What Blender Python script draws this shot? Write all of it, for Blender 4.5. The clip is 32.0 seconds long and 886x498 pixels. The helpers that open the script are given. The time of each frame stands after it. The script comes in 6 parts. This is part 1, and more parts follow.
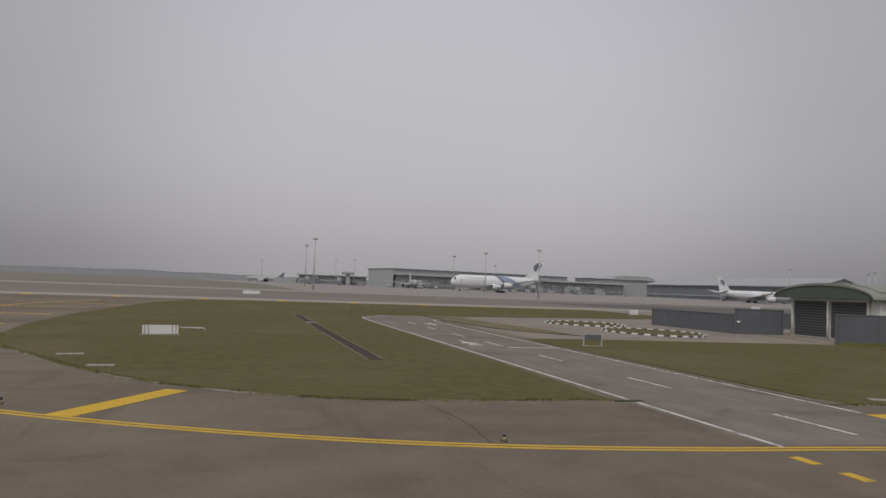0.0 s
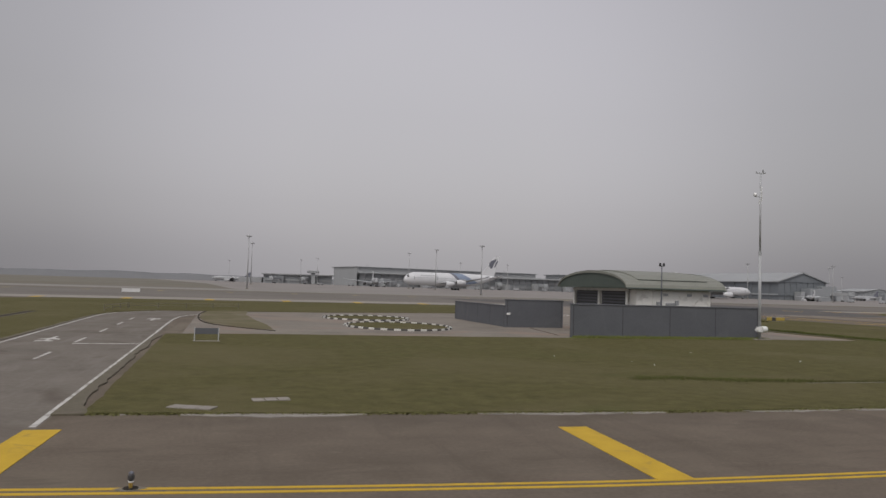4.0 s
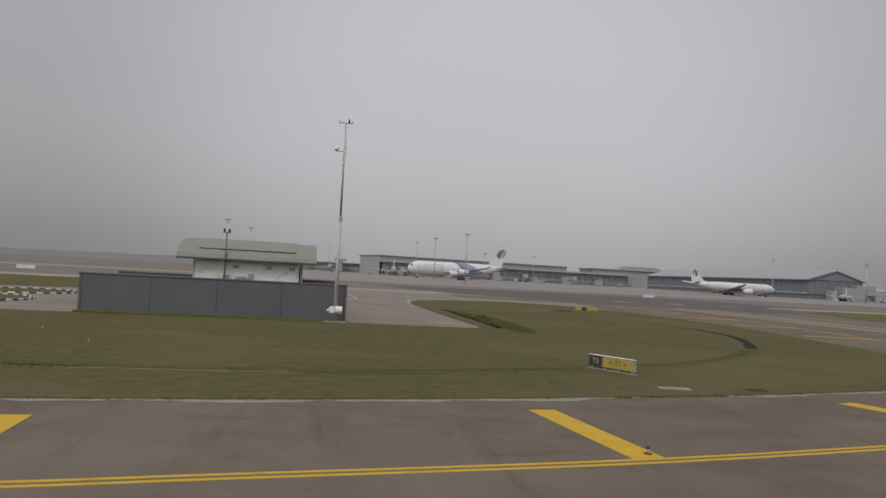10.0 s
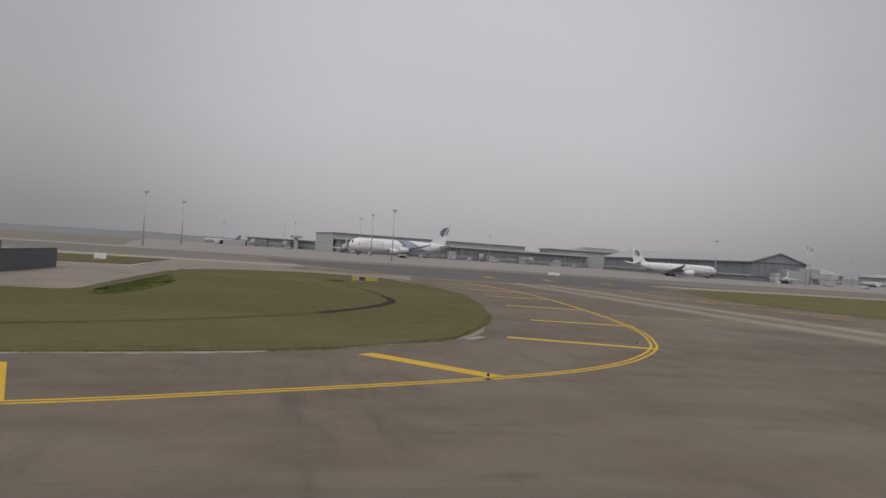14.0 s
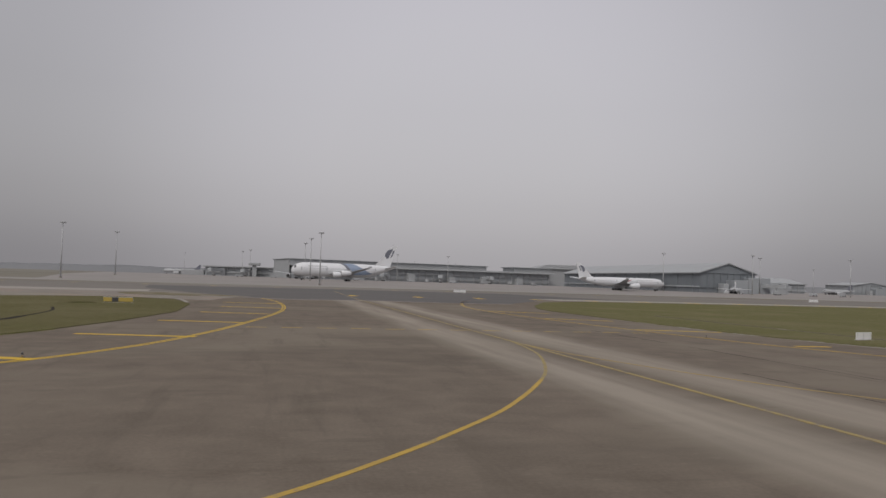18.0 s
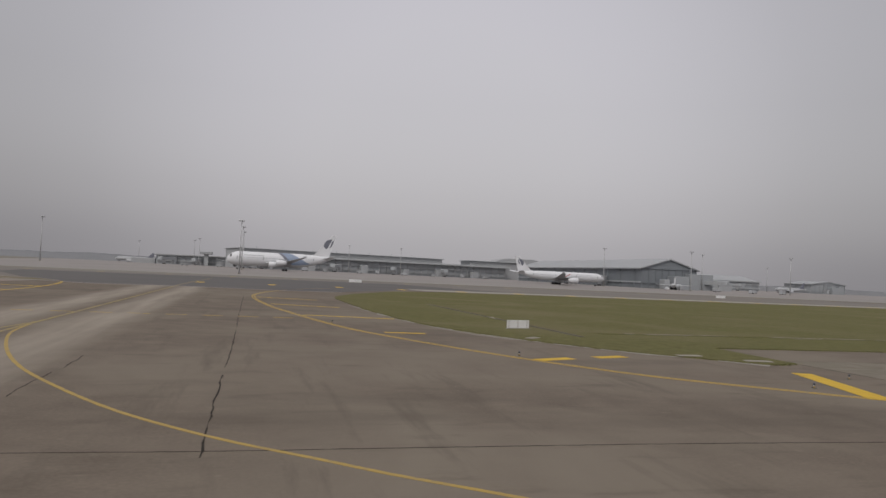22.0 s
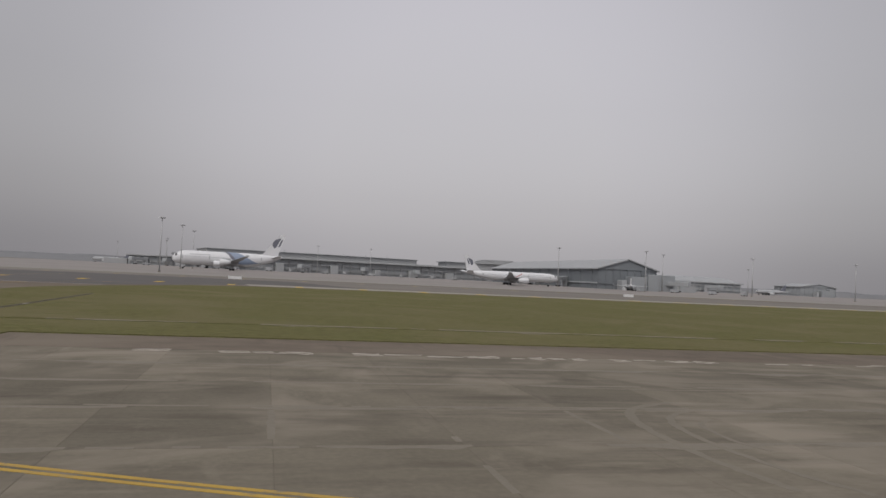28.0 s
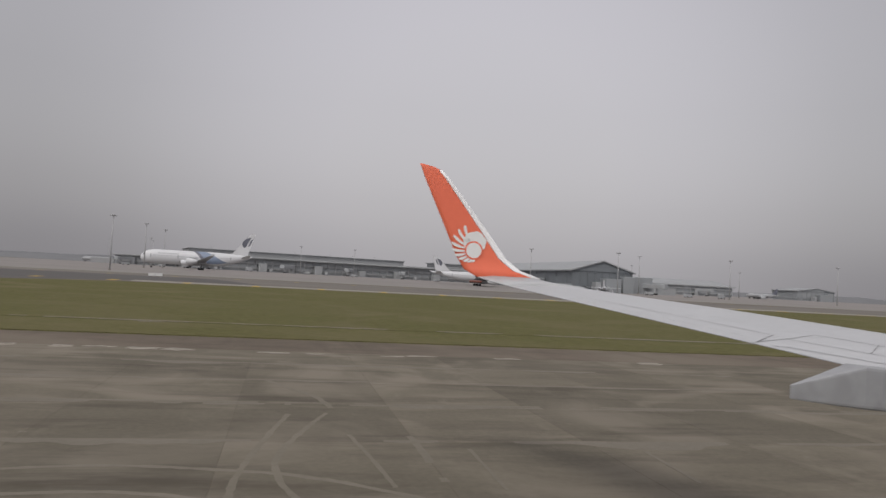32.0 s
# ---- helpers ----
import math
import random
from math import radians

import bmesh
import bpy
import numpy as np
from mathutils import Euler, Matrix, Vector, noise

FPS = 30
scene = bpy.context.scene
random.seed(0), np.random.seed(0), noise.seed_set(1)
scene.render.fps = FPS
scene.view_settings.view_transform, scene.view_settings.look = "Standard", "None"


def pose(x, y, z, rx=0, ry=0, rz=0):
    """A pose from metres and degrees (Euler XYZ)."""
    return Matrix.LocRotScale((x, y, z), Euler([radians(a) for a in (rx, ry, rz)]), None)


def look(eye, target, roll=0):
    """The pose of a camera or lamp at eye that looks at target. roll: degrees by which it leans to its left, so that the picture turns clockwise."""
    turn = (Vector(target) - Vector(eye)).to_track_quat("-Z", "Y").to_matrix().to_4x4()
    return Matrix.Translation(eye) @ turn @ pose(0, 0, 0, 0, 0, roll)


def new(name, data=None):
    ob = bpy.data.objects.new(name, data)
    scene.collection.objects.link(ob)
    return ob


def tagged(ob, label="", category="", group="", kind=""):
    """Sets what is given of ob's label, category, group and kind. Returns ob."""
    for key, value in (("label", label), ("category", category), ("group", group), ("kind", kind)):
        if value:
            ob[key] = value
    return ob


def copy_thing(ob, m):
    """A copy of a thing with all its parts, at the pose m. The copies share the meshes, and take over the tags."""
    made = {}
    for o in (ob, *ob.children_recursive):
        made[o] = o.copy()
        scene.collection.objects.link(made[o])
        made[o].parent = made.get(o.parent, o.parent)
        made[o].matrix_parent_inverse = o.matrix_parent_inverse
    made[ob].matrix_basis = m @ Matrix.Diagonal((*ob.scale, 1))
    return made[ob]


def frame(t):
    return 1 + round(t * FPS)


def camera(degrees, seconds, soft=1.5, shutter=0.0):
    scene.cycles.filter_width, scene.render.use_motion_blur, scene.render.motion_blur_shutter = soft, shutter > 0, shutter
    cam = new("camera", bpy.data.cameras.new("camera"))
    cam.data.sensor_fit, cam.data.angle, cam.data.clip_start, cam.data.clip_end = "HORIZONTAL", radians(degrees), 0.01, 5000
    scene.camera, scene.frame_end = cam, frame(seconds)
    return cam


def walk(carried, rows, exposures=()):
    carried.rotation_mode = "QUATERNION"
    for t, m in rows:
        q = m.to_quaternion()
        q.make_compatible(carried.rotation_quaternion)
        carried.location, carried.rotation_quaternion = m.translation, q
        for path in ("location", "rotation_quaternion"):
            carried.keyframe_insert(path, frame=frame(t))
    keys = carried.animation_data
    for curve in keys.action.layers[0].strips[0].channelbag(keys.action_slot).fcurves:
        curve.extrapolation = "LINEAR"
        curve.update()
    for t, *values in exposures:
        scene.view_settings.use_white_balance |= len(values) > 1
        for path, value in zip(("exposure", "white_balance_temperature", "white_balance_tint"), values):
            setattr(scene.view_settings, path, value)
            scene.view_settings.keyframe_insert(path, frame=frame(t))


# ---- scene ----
cam = camera(62.42, 32.0, soft=1.5, shutter=0.1)
EYE = 4.1  # height of the cabin window above the taxiway
# seconds, x, y, turn to the left of +y, tilt up, lean to the left
PATH = [
    (0.0, -0.00, 0.00, -15.77, 2.97, 2.23), (0.5, 3.40, 0.06, -15.95, 3.04, 2.18), (1.0, 6.87, 0.10, -16.34, 3.31, 2.96),
    (1.5, 10.37, 0.13, -16.00, 2.78, 2.59), (2.0, 13.84, 0.18, -16.27, 2.75, 1.84), (2.5, 17.24, 0.23, -16.47, 2.77, 2.05),
    (3.0, 20.66, 0.27, -16.60, 3.22, 2.95), (3.5, 24.05, 0.28, -16.70, 2.80, 1.52), (5.5, 38.63, 0.21, -15.18, 3.51, 2.91),
    (6.0, 42.42, 0.16, -16.38, 3.12, 1.08), (6.5, 46.11, 0.11, -15.25, 3.26, 2.68), (7.0, 49.78, 0.08, -14.95, 3.91, 2.62),
    (7.5, 53.45, 0.05, -15.01, 3.20, 2.03), (8.0, 57.24, 0.03, -12.23, 2.37, 3.41), (8.5, 61.01, 0.01, -12.43, 2.15, 2.31),
    (9.0, 64.78, -0.00, -12.33, 2.80, 2.72), (9.5, 68.43, -0.02, -11.33, 3.02, 3.40), (10.0, 72.13, -0.05, -11.14, 2.07, 3.08),
    (10.5, 75.84, -0.07, -11.21, -0.44, 4.49), (11.0, 79.61, -0.06, -11.33, -1.35, 4.09), (11.5, 83.28, -0.01, -11.97, -1.23, 4.15),
    (12.0, 87.02, 0.04, -12.62, -0.55, 4.01), (12.5, 90.68, 0.09, -12.93, 0.41, 3.28), (13.0, 94.37, 0.14, -10.99, 0.67, 3.54),
    (13.5, 97.97, 0.17, -12.04, 0.86, 4.80), (14.0, 101.60, 0.16, -12.44, 0.61, 3.78), (14.5, 105.32, 0.15, -12.98, 1.34, 3.66),
    (16.5, 120.20, -0.27, -12.96, 2.82, 4.11), (17.0, 123.94, -0.64, -14.31, 2.10, 2.05), (17.5, 127.57, -0.85, -13.23, 2.33, 1.70),
    (18.0, 131.23, -1.09, -13.29, 2.47, 1.77), (18.5, 135.00, -1.40, -13.73, 2.57, 1.61), (19.0, 138.61, -1.70, -13.08, 2.19, 3.38),
    (19.5, 142.39, -2.12, -13.83, 1.50, 3.44), (20.0, 146.07, -2.52, -14.64, 2.78, 3.10), (20.5, 149.72, -2.72, -14.68, 2.56, 2.63),
    (21.0, 153.37, -2.88, -14.14, 2.13, 3.33), (21.5, 156.97, -3.03, -15.04, 3.01, 3.45), (22.0, 160.65, -3.14, -14.63, 2.02, 2.67),
    (22.5, 164.11, -3.23, -14.65, 2.95, 2.49), (23.0, 167.65, -3.29, -15.06, 3.07, 1.83), (23.5, 171.24, -3.38, -15.00, 3.22, 1.02),
    (24.0, 174.86, -3.45, -15.28, 2.83, 2.45), (24.5, 178.56, -3.56, -14.57, 2.19, 1.12), (25.0, 182.33, -3.68, -15.76, 2.12, 2.06),
    (25.5, 185.95, -3.74, -15.86, 2.66, 2.93), (27.5, 200.60, -4.12, -14.12, 2.31, 2.76), (28.0, 204.23, -4.20, -13.46, 2.20, 2.80),
    (28.5, 207.79, -4.28, -14.08, 2.23, 2.80), (29.0, 211.46, -4.35, -13.26, 2.61, 2.44), (29.5, 215.08, -4.42, -13.71, 2.81, 2.41),
    (30.0, 218.67, -4.51, -12.99, 2.66, 2.77), (30.5, 222.26, -4.62, -11.78, 2.06, 3.04), (31.0, 225.96, -4.76, -11.81, 2.01, 3.41),
    (31.5, 229.63, -4.89, -11.92, 2.05, 3.51), (32.0, 233.26, -5.03, -12.33, 2.38, 3.14)]


def eye_pose(x, y, turn, tilt, lean):
    a, b = radians(turn), radians(tilt)
    way = Vector((-math.sin(a) * math.cos(b), math.cos(a) * math.cos(b), math.sin(b)))
    return look((x, y, EYE), Vector((x, y, EYE)) + way * 10, lean)


walk(cam, [(t, eye_pose(x, y, a, b, c)) for t, x, y, a, b, c in PATH],
     ((0, -0.15), (6, -0.17), (10, -0.1), (13, -0.05), (16.5, -0.13), (19, -0.1), (22, -0.06), (25, -0.08), (32, -0.06)))

# ---- light: hazy overcast ----
world = bpy.data.worlds.new("sky")
scene.world = world
world.use_nodes = True
wn, wl = world.node_tree.nodes, world.node_tree.links
wn.clear()
sky = wn.new("ShaderNodeTexSky")
sky.sky_type, sky.sun_disc = "NISHITA", False
sky.sun_elevation, sky.sun_rotation = radians(52), radians(216)
sky.air_density, sky.dust_density = 2.0, 6.0
bg_sky = wn.new("ShaderNodeBackground")
bg_sky.inputs["Strength"].default_value = 0.05
grey = wn.new("ShaderNodeHueSaturation")
grey.inputs["Saturation"].default_value = 0.15
wl.new(sky.outputs[0], grey.inputs["Color"])
wl.new(grey.outputs[0], bg_sky.inputs["Color"])
tc = wn.new("ShaderNodeTexCoord")
sep = wn.new("ShaderNodeSeparateXYZ")
wl.new(tc.outputs["Generated"], sep.inputs[0])
ramp = wn.new("ShaderNodeValToRGB")
ramp.color_ramp.elements[0].position, ramp.color_ramp.elements[0].color = 0.0, (0.422, 0.407, 0.424, 1)
ramp.color_ramp.elements[1].position, ramp.color_ramp.elements[1].color = 1.0, (0.6, 0.575, 0.62, 1)
for at, tint in ((0.10, (0.409, 0.394, 0.418)), (0.42, (0.453, 0.434, 0.482))):
    e = ramp.color_ramp.elements.new(at)
    e.color = (*tint, 1)
wl.new(sep.outputs["Z"], ramp.inputs[0])
# added brightness lobe: the sky dims to both sides like lens vignetting
quarter = Vector((math.sin(radians(14.5)), math.cos(radians(14.5)), 0.16)).normalized()
toward = wn.new("ShaderNodeVectorMath")
toward.operation = "DOT_PRODUCT"
toward.inputs[1].default_value = quarter
wl.new(tc.outputs["Generated"], toward.inputs[0])
glow = wn.new("ShaderNodeValToRGB")
glow.color_ramp.interpolation = "B_SPLINE"
glow.color_ramp.elements[0].position, glow.color_ramp.elements[0].color = 0.0, (0.86, 0.86, 0.87, 1)
glow.color_ramp.elements[1].position, glow.color_ramp.elements[1].color = 1.0, (1.03, 1.025, 1.02, 1)
for at, v in ((0.55, 0.68), (0.84, 0.6), (0.90, 0.72), (0.94, 0.87), (0.975, 0.99)):
    e = glow.color_ramp.elements.new(at)
    e.color = (v, v, v * 1.01, 1)
wl.new(toward.outputs["Value"], glow.inputs[0])
hazy = wn.new("ShaderNodeMix")
hazy.data_type, hazy.blend_type = "RGBA", "MULTIPLY"
hazy.inputs["Factor"].default_value = 1.0
wl.new(ramp.outputs[0], hazy.inputs[6])
wl.new(glow.outputs[0], hazy.inputs[7])
bg_haze = wn.new("ShaderNodeBackground")
bg_haze.inputs["Strength"].default_value = 0.92
wl.new(hazy.outputs[2], bg_haze.inputs["Color"])
add = wn.new("ShaderNodeAddShader")
wl.new(bg_sky.outputs[0], add.inputs[0])
wl.new(bg_haze.outputs[0], add.inputs[1])
wout = wn.new("ShaderNodeOutputWorld")
wl.new(add.outputs[0], wout.inputs["Surface"])
sun = new("sun", bpy.data.lights.new("sun", "SUN"))
sun.data.energy, sun.data.angle, sun.data.color = 1.0, radians(14), (1.0, 0.95, 0.88)
sun.matrix_basis = look((-40, -55, 88), (0, 0, 0))
scene.view_settings.exposure = 0.0


# ---- materials ----
def material(name, c1, c2, rough=0.8, metal=0.0, scale=2.0, fine=40.0, bump=0.2, bump_scale=60.0, mix=0.5, spot=None, vary=0.0, depth=0.01, spec=0.4, streak=None, dust=None):
    m = bpy.data.materials.new(name)
    m.use_nodes = True
    n, l = m.node_tree.nodes, m.node_tree.links
    b = n["Principled BSDF"]
    b.inputs["Roughness"].default_value, b.inputs["Metallic"].default_value = rough, metal
    b.inputs["Specular IOR Level"].default_value = spec
    geo = n.new("ShaderNodeNewGeometry")

    def noise_node(s, detail=6.0, dist=0.0):
        t = n.new("ShaderNodeTexNoise")
        t.inputs["Scale"].default_value, t.inputs["Detail"].default_value, t.inputs["Distortion"].default_value = s, detail, dist
        l.new(geo.outputs["Position"], t.inputs["Vector"])
        return t
    big, small = noise_node(scale, 8.0, 0.4), noise_node(fine, 4.0)
    r = n.new("ShaderNodeValToRGB")
    r.color_ramp.elements[0].position, r.color_ramp.elements[1].position = 0.5 - 0.5 * mix, 0.5 + 0.5 * mix
    r.color_ramp.elements[0].color, r.color_ramp.elements[1].color = (*c1, 1), (*c2, 1)
    blend = n.new("ShaderNodeMix")
    blend.data_type = "FLOAT"
    blend.inputs["Factor"].default_value = 0.4
    l.new(big.outputs["Fac"], blend.inputs[2])
    l.new(small.outputs["Fac"], blend.inputs[3])
    l.new(blend.outputs[0], r.inputs[0])
    colour = r.outputs[0]
    if spot:
        sc, lo, hi, c3 = spot
        t = noise_node(sc, 7.0, 1.2)
        mr = n.new("ShaderNodeMapRange")
        mr.inputs["From Min"].default_value, mr.inputs["From Max"].default_value = lo, hi
        l.new(t.outputs["Fac"], mr.inputs["Value"])
        mx = n.new("ShaderNodeMix")
        mx.data_type = "RGBA"
        l.new(mr.outputs[0], mx.inputs["Factor"])
        l.new(colour, mx.inputs[6])
        mx.inputs[7].default_value = (*c3, 1)
        colour = mx.outputs[2]
    for streak in (streak or ()):  # long smears along one direction: x scale, y scale, from, to, colour
        mp = n.new("ShaderNodeMapping")
        mp.inputs["Scale"].default_value = (streak[0], streak[1], 1.0)
        l.new(geo.outputs["Position"], mp.inputs["Vector"])
        t = n.new("ShaderNodeTexNoise")
        t.inputs["Scale"].default_value, t.inputs["Detail"].default_value, t.inputs["Roughness"].default_value = 1.0, 6.0, 0.65
        l.new(mp.outputs[0], t.inputs["Vector"])
        mr = n.new("ShaderNodeMapRange")
        mr.inputs["From Min"].default_value, mr.inputs["From Max"].default_value, mr.inputs["To Max"].default_value = streak[2], streak[3], 0.75
        l.new(t.outputs["Fac"], mr.inputs["Value"])
        mx = n.new("ShaderNodeMix")
        mx.data_type = "RGBA"
        l.new(mr.outputs[0], mx.inputs["Factor"])
        l.new(colour, mx.inputs[6])
        mx.inputs[7].default_value = (*streak[4], 1)
        colour = mx.outputs[2]
    if dust:  # pale wheel tracks along y: centres, half width, colour
        sx = n.new("ShaderNodeSeparateXYZ")
        l.new(geo.outputs["Position"], sx.inputs[0])
        total = None
        for c in dust[0]:
            d = n.new("ShaderNodeMath")
            d.operation, d.inputs[1].default_value = "SUBTRACT", c
            l.new(sx.outputs["X"], d.inputs[0])
            a = n.new("ShaderNodeMath")
            a.operation = "ABSOLUTE"
            l.new(d.outputs[0], a.inputs[0])
            mr = n.new("ShaderNodeMapRange")
            mr.interpolation_type = "SMOOTHSTEP"
            mr.inputs["From Min"].default_value, mr.inputs["From Max"].default_value = dust[1], 0.2
            l.new(a.outputs[0], mr.inputs["Value"])
            if total is None:
                total = mr.outputs[0]
            else:
                s2 = n.new("ShaderNodeMath")
                s2.operation = "ADD"
                l.new(total, s2.inputs[0])
                l.new(mr.outputs[0], s2.inputs[1])
                total = s2.outputs[0]
        mpd = n.new("ShaderNodeMapping")
        mpd.inputs["Scale"].default_value = (0.9, 0.06, 1.0)
        l.new(geo.outputs["Position"], mpd.inputs["Vector"])
        t = n.new("ShaderNodeTexNoise")
        t.inputs["Scale"].default_value, t.inputs["Detail"].default_value = 1.0, 6.0
        l.new(mpd.outputs[0], t.inputs["Vector"])
        m2 = n.new("ShaderNodeMath")
        m2.operation = "MULTIPLY"
        m2.use_clamp = True
        l.new(total, m2.inputs[0])
        l.new(t.outputs["Fac"], m2.inputs[1])
        m3 = n.new("ShaderNodeMath")
        m3.operation, m3.inputs[1].default_value, m3.use_clamp = "MULTIPLY", 1.35, True
        l.new(m2.outputs[0], m3.inputs[0])
        mx = n.new("ShaderNodeMix")
        mx.data_type = "RGBA"
        l.new(m3.outputs[0], mx.inputs["Factor"])
        l.new(colour, mx.inputs[6])
        mx.inputs[7].default_value = (*dust[2], 1)
        colour = mx.outputs[2]
    if vary:
        oi = n.new("ShaderNodeObjectInfo")
        mr = n.new("ShaderNodeMapRange")
        mr.inputs["To Min"].default_value, mr.inputs["To Max"].default_value = 1 - vary, 1 + vary
        l.new(oi.outputs["Random"], mr.inputs["Value"])
        hs = n.new("ShaderNodeHueSaturation")
        l.new(mr.outputs[0], hs.inputs["Value"])
        l.new(colour, hs.inputs["Color"])
        colour = hs.outputs[0]
    l.new(colour, b.inputs["Base Color"])
    if bump:
        t = noise_node(bump_scale, 5.0)
        bp = n.new("ShaderNodeBump")
        bp.inputs["Strength"].default_value, bp.inputs["Distance"].default_value = bump, depth
        l.new(t.outputs["Fac"], bp.inputs["Height"])
        l.new(bp.outputs[0], b.inputs["Normal"])
    return m


ASPHALT = material("asphalt", (0.1, 0.081, 0.063), (0.172, 0.142, 0.113), 0.9, scale=0.5, fine=9.0, bump=0.4, bump_scale=34.0, mix=0.46, spot=(0.05, 0.47, 0.7, (0.172, 0.147, 0.116)), spec=0.15, streak=((0.22, 0.75, 0.57, 0.76, (0.09, 0.074, 0.057)), (0.62, 0.07, 0.55, 0.72, (0.094, 0.078, 0.061)), (0.04, 0.14, 0.52, 0.7, (0.101, 0.084, 0.066)), (1.4, 2.6, 0.6, 0.75, (0.178, 0.152, 0.122))), dust=((144.7, 151.0), 3.3, (0.285, 0.252, 0.208)))
ROAD = material("service_road_asphalt", (0.12, 0.105, 0.089), (0.19, 0.17, 0.146), 0.9, scale=0.3, fine=4.0, bump_scale=30.0, mix=0.4, spot=(0.25, 0.54, 0.72, (0.11, 0.092, 0.075)), spec=0.2, streak=((0.9, 0.12, 0.52, 0.7, (0.2, 0.182, 0.16)),))
FAR_ASPHALT = material("far_pavement", (0.135, 0.123, 0.11), (0.185, 0.169, 0.15), 0.9, scale=0.03, fine=0.4, bump=0, spec=0.15, streak=((0.012, 0.12, 0.52, 0.66, (0.21, 0.195, 0.18)), (0.01, 0.1, 0.55, 0.7, (0.11, 0.1, 0.08))))
CONCRETE = material("concrete_slab", (0.112, 0.099, 0.076), (0.168, 0.149, 0.116), 0.9, scale=0.3, fine=6.0, bump_scale=25.0, vary=0.13, mix=0.42, spot=(0.16, 0.49, 0.64, (0.195, 0.172, 0.137)), spec=0.15, streak=((0.11, 0.5, 0.5, 0.68, (0.078, 0.067, 0.052)), (0.09, 0.42, 0.56, 0.7, (0.22, 0.195, 0.156)), (0.4, 0.2, 0.57, 0.74, (0.205, 0.181, 0.145))))
PALE = material("pale_pavement", (0.165, 0.147, 0.126), (0.25, 0.224, 0.194), 0.9, scale=0.2, fine=2.0, mix=0.4, spot=(0.09, 0.52, 0.66, (0.245, 0.195, 0.16)), spec=0.15, streak=((0.14, 0.3, 0.54, 0.7, (0.135, 0.119, 0.1)), (0.5, 0.9, 0.58, 0.74, (0.27, 0.245, 0.215))))
APRON = material("apron_concrete", (0.205, 0.189, 0.178), (0.265, 0.246, 0.232), 0.9, scale=0.03, fine=0.3, bump=0, spec=0.2)
GRASS = material("mown_grass", (0.062, 0.058, 0.0225), (0.13, 0.117, 0.05), 0.95, scale=1.3, fine=11.0, bump=0.8, bump_scale=14.0, mix=0.44, depth=0.06, spot=(0.07, 0.46, 0.72, (0.122, 0.106, 0.054)), spec=0.1, streak=((0.14, 0.3, 0.56, 0.78, (0.08, 0.088, 0.03)), (1.6, 3.2, 0.58, 0.74, (0.058, 0.057, 0.024)), (2.2, 4.2, 0.6, 0.74, (0.15, 0.137, 0.068))))
DRY_GRASS = material("dry_patchy_grass", (0.105, 0.095, 0.05), (0.165, 0.145, 0.09), 0.95, scale=0.35, fine=4.0, bump=0.5, bump_scale=9.0, depth=0.05, spec=0.1, spot=(0.12, 0.45, 0.65, (0.2, 0.175, 0.135)))
GRASS_EAST = material("paler_mown_grass", (0.073, 0.071, 0.027), (0.15, 0.139, 0.058), 0.95, scale=1.3, fine=11.0, bump=0.8, bump_scale=14.0, mix=0.44, depth=0.06, spot=(0.06, 0.46, 0.72, (0.142, 0.124, 0.064)), spec=0.1, streak=((0.12, 0.32, 0.55, 0.76, (0.09, 0.102, 0.033)), (1.6, 3.2, 0.58, 0.74, (0.066, 0.065, 0.027)), (2.2, 4.2, 0.6, 0.74, (0.166, 0.153, 0.075))))
# blade greens lightened in base colour to offset shade on upright faces
BLADES = material("grass_blades", (0.13, 0.128, 0.05), (0.19, 0.185, 0.08), 0.9, scale=0.3, fine=3.0, bump=0, spec=0.15)
LUSH_BLADES = material("lush_grass_blades", (0.15, 0.17, 0.05), (0.2, 0.22, 0.075), 0.9, scale=0.8, fine=4.0, bump=0, spec=0.1)
LUSH = material("lush_grass", (0.075, 0.088, 0.027), (0.125, 0.138, 0.046), 0.9, scale=0.8, fine=4.0, bump=0, spec=0.1)
KERB_WHITE = material("chipped_white_kerb_paint", (0.5, 0.49, 0.46), (0.68, 0.67, 0.64), 0.8, scale=2.0, fine=9.0)
KERB_BLACK = material("faded_black_kerb_paint", (0.05, 0.049, 0.048), (0.09, 0.087, 0.083), 0.85, scale=2.0, fine=9.0)
BOARD_WHITE = material("dulled_white_board", (0.58, 0.58, 0.57), (0.68, 0.68, 0.67), 0.6, scale=1.0, fine=12.0, bump=0.03)
FADED_YELLOW = material("faded_yellow_paint", (0.21, 0.165, 0.07), (0.31, 0.235, 0.075), 0.85, scale=0.7, fine=9.0, bump=0.1, spot=(1.3, 0.5, 0.68, (0.165, 0.14, 0.11)))
# mast steel, its base colour paled to stand in for haze
HAZY_STEEL = material("hazed_steel", (0.35, 0.355, 0.36), (0.42, 0.425, 0.43), 0.7, scale=0.5, fine=3.0, bump=0)
DIRT = material("dusty_margin", (0.15, 0.13, 0.105), (0.215, 0.19, 0.155), 0.95, scale=0.6, fine=5.0)
NEW_ASPHALT = material("new_dark_asphalt", (0.088, 0.083, 0.081), (0.122, 0.115, 0.111), 0.9, scale=0.05, fine=0.6, bump=0, spec=0.15, streak=((0.03, 0.2, 0.55, 0.72, (0.14, 0.13, 0.122)),))
# white aircraft paint greyed: distance haze put into the colour
HAZED_PAINT = material("hazed_aircraft_paint", (0.31, 0.315, 0.325), (0.36, 0.365, 0.375), 0.6, scale=0.2, fine=1.5, bump=0)
BRIGHT_EDGE = material("polished_white_edge", (0.8, 0.8, 0.8), (0.86, 0.86, 0.86), 0.35, scale=1.0, fine=8.0, bump=0)
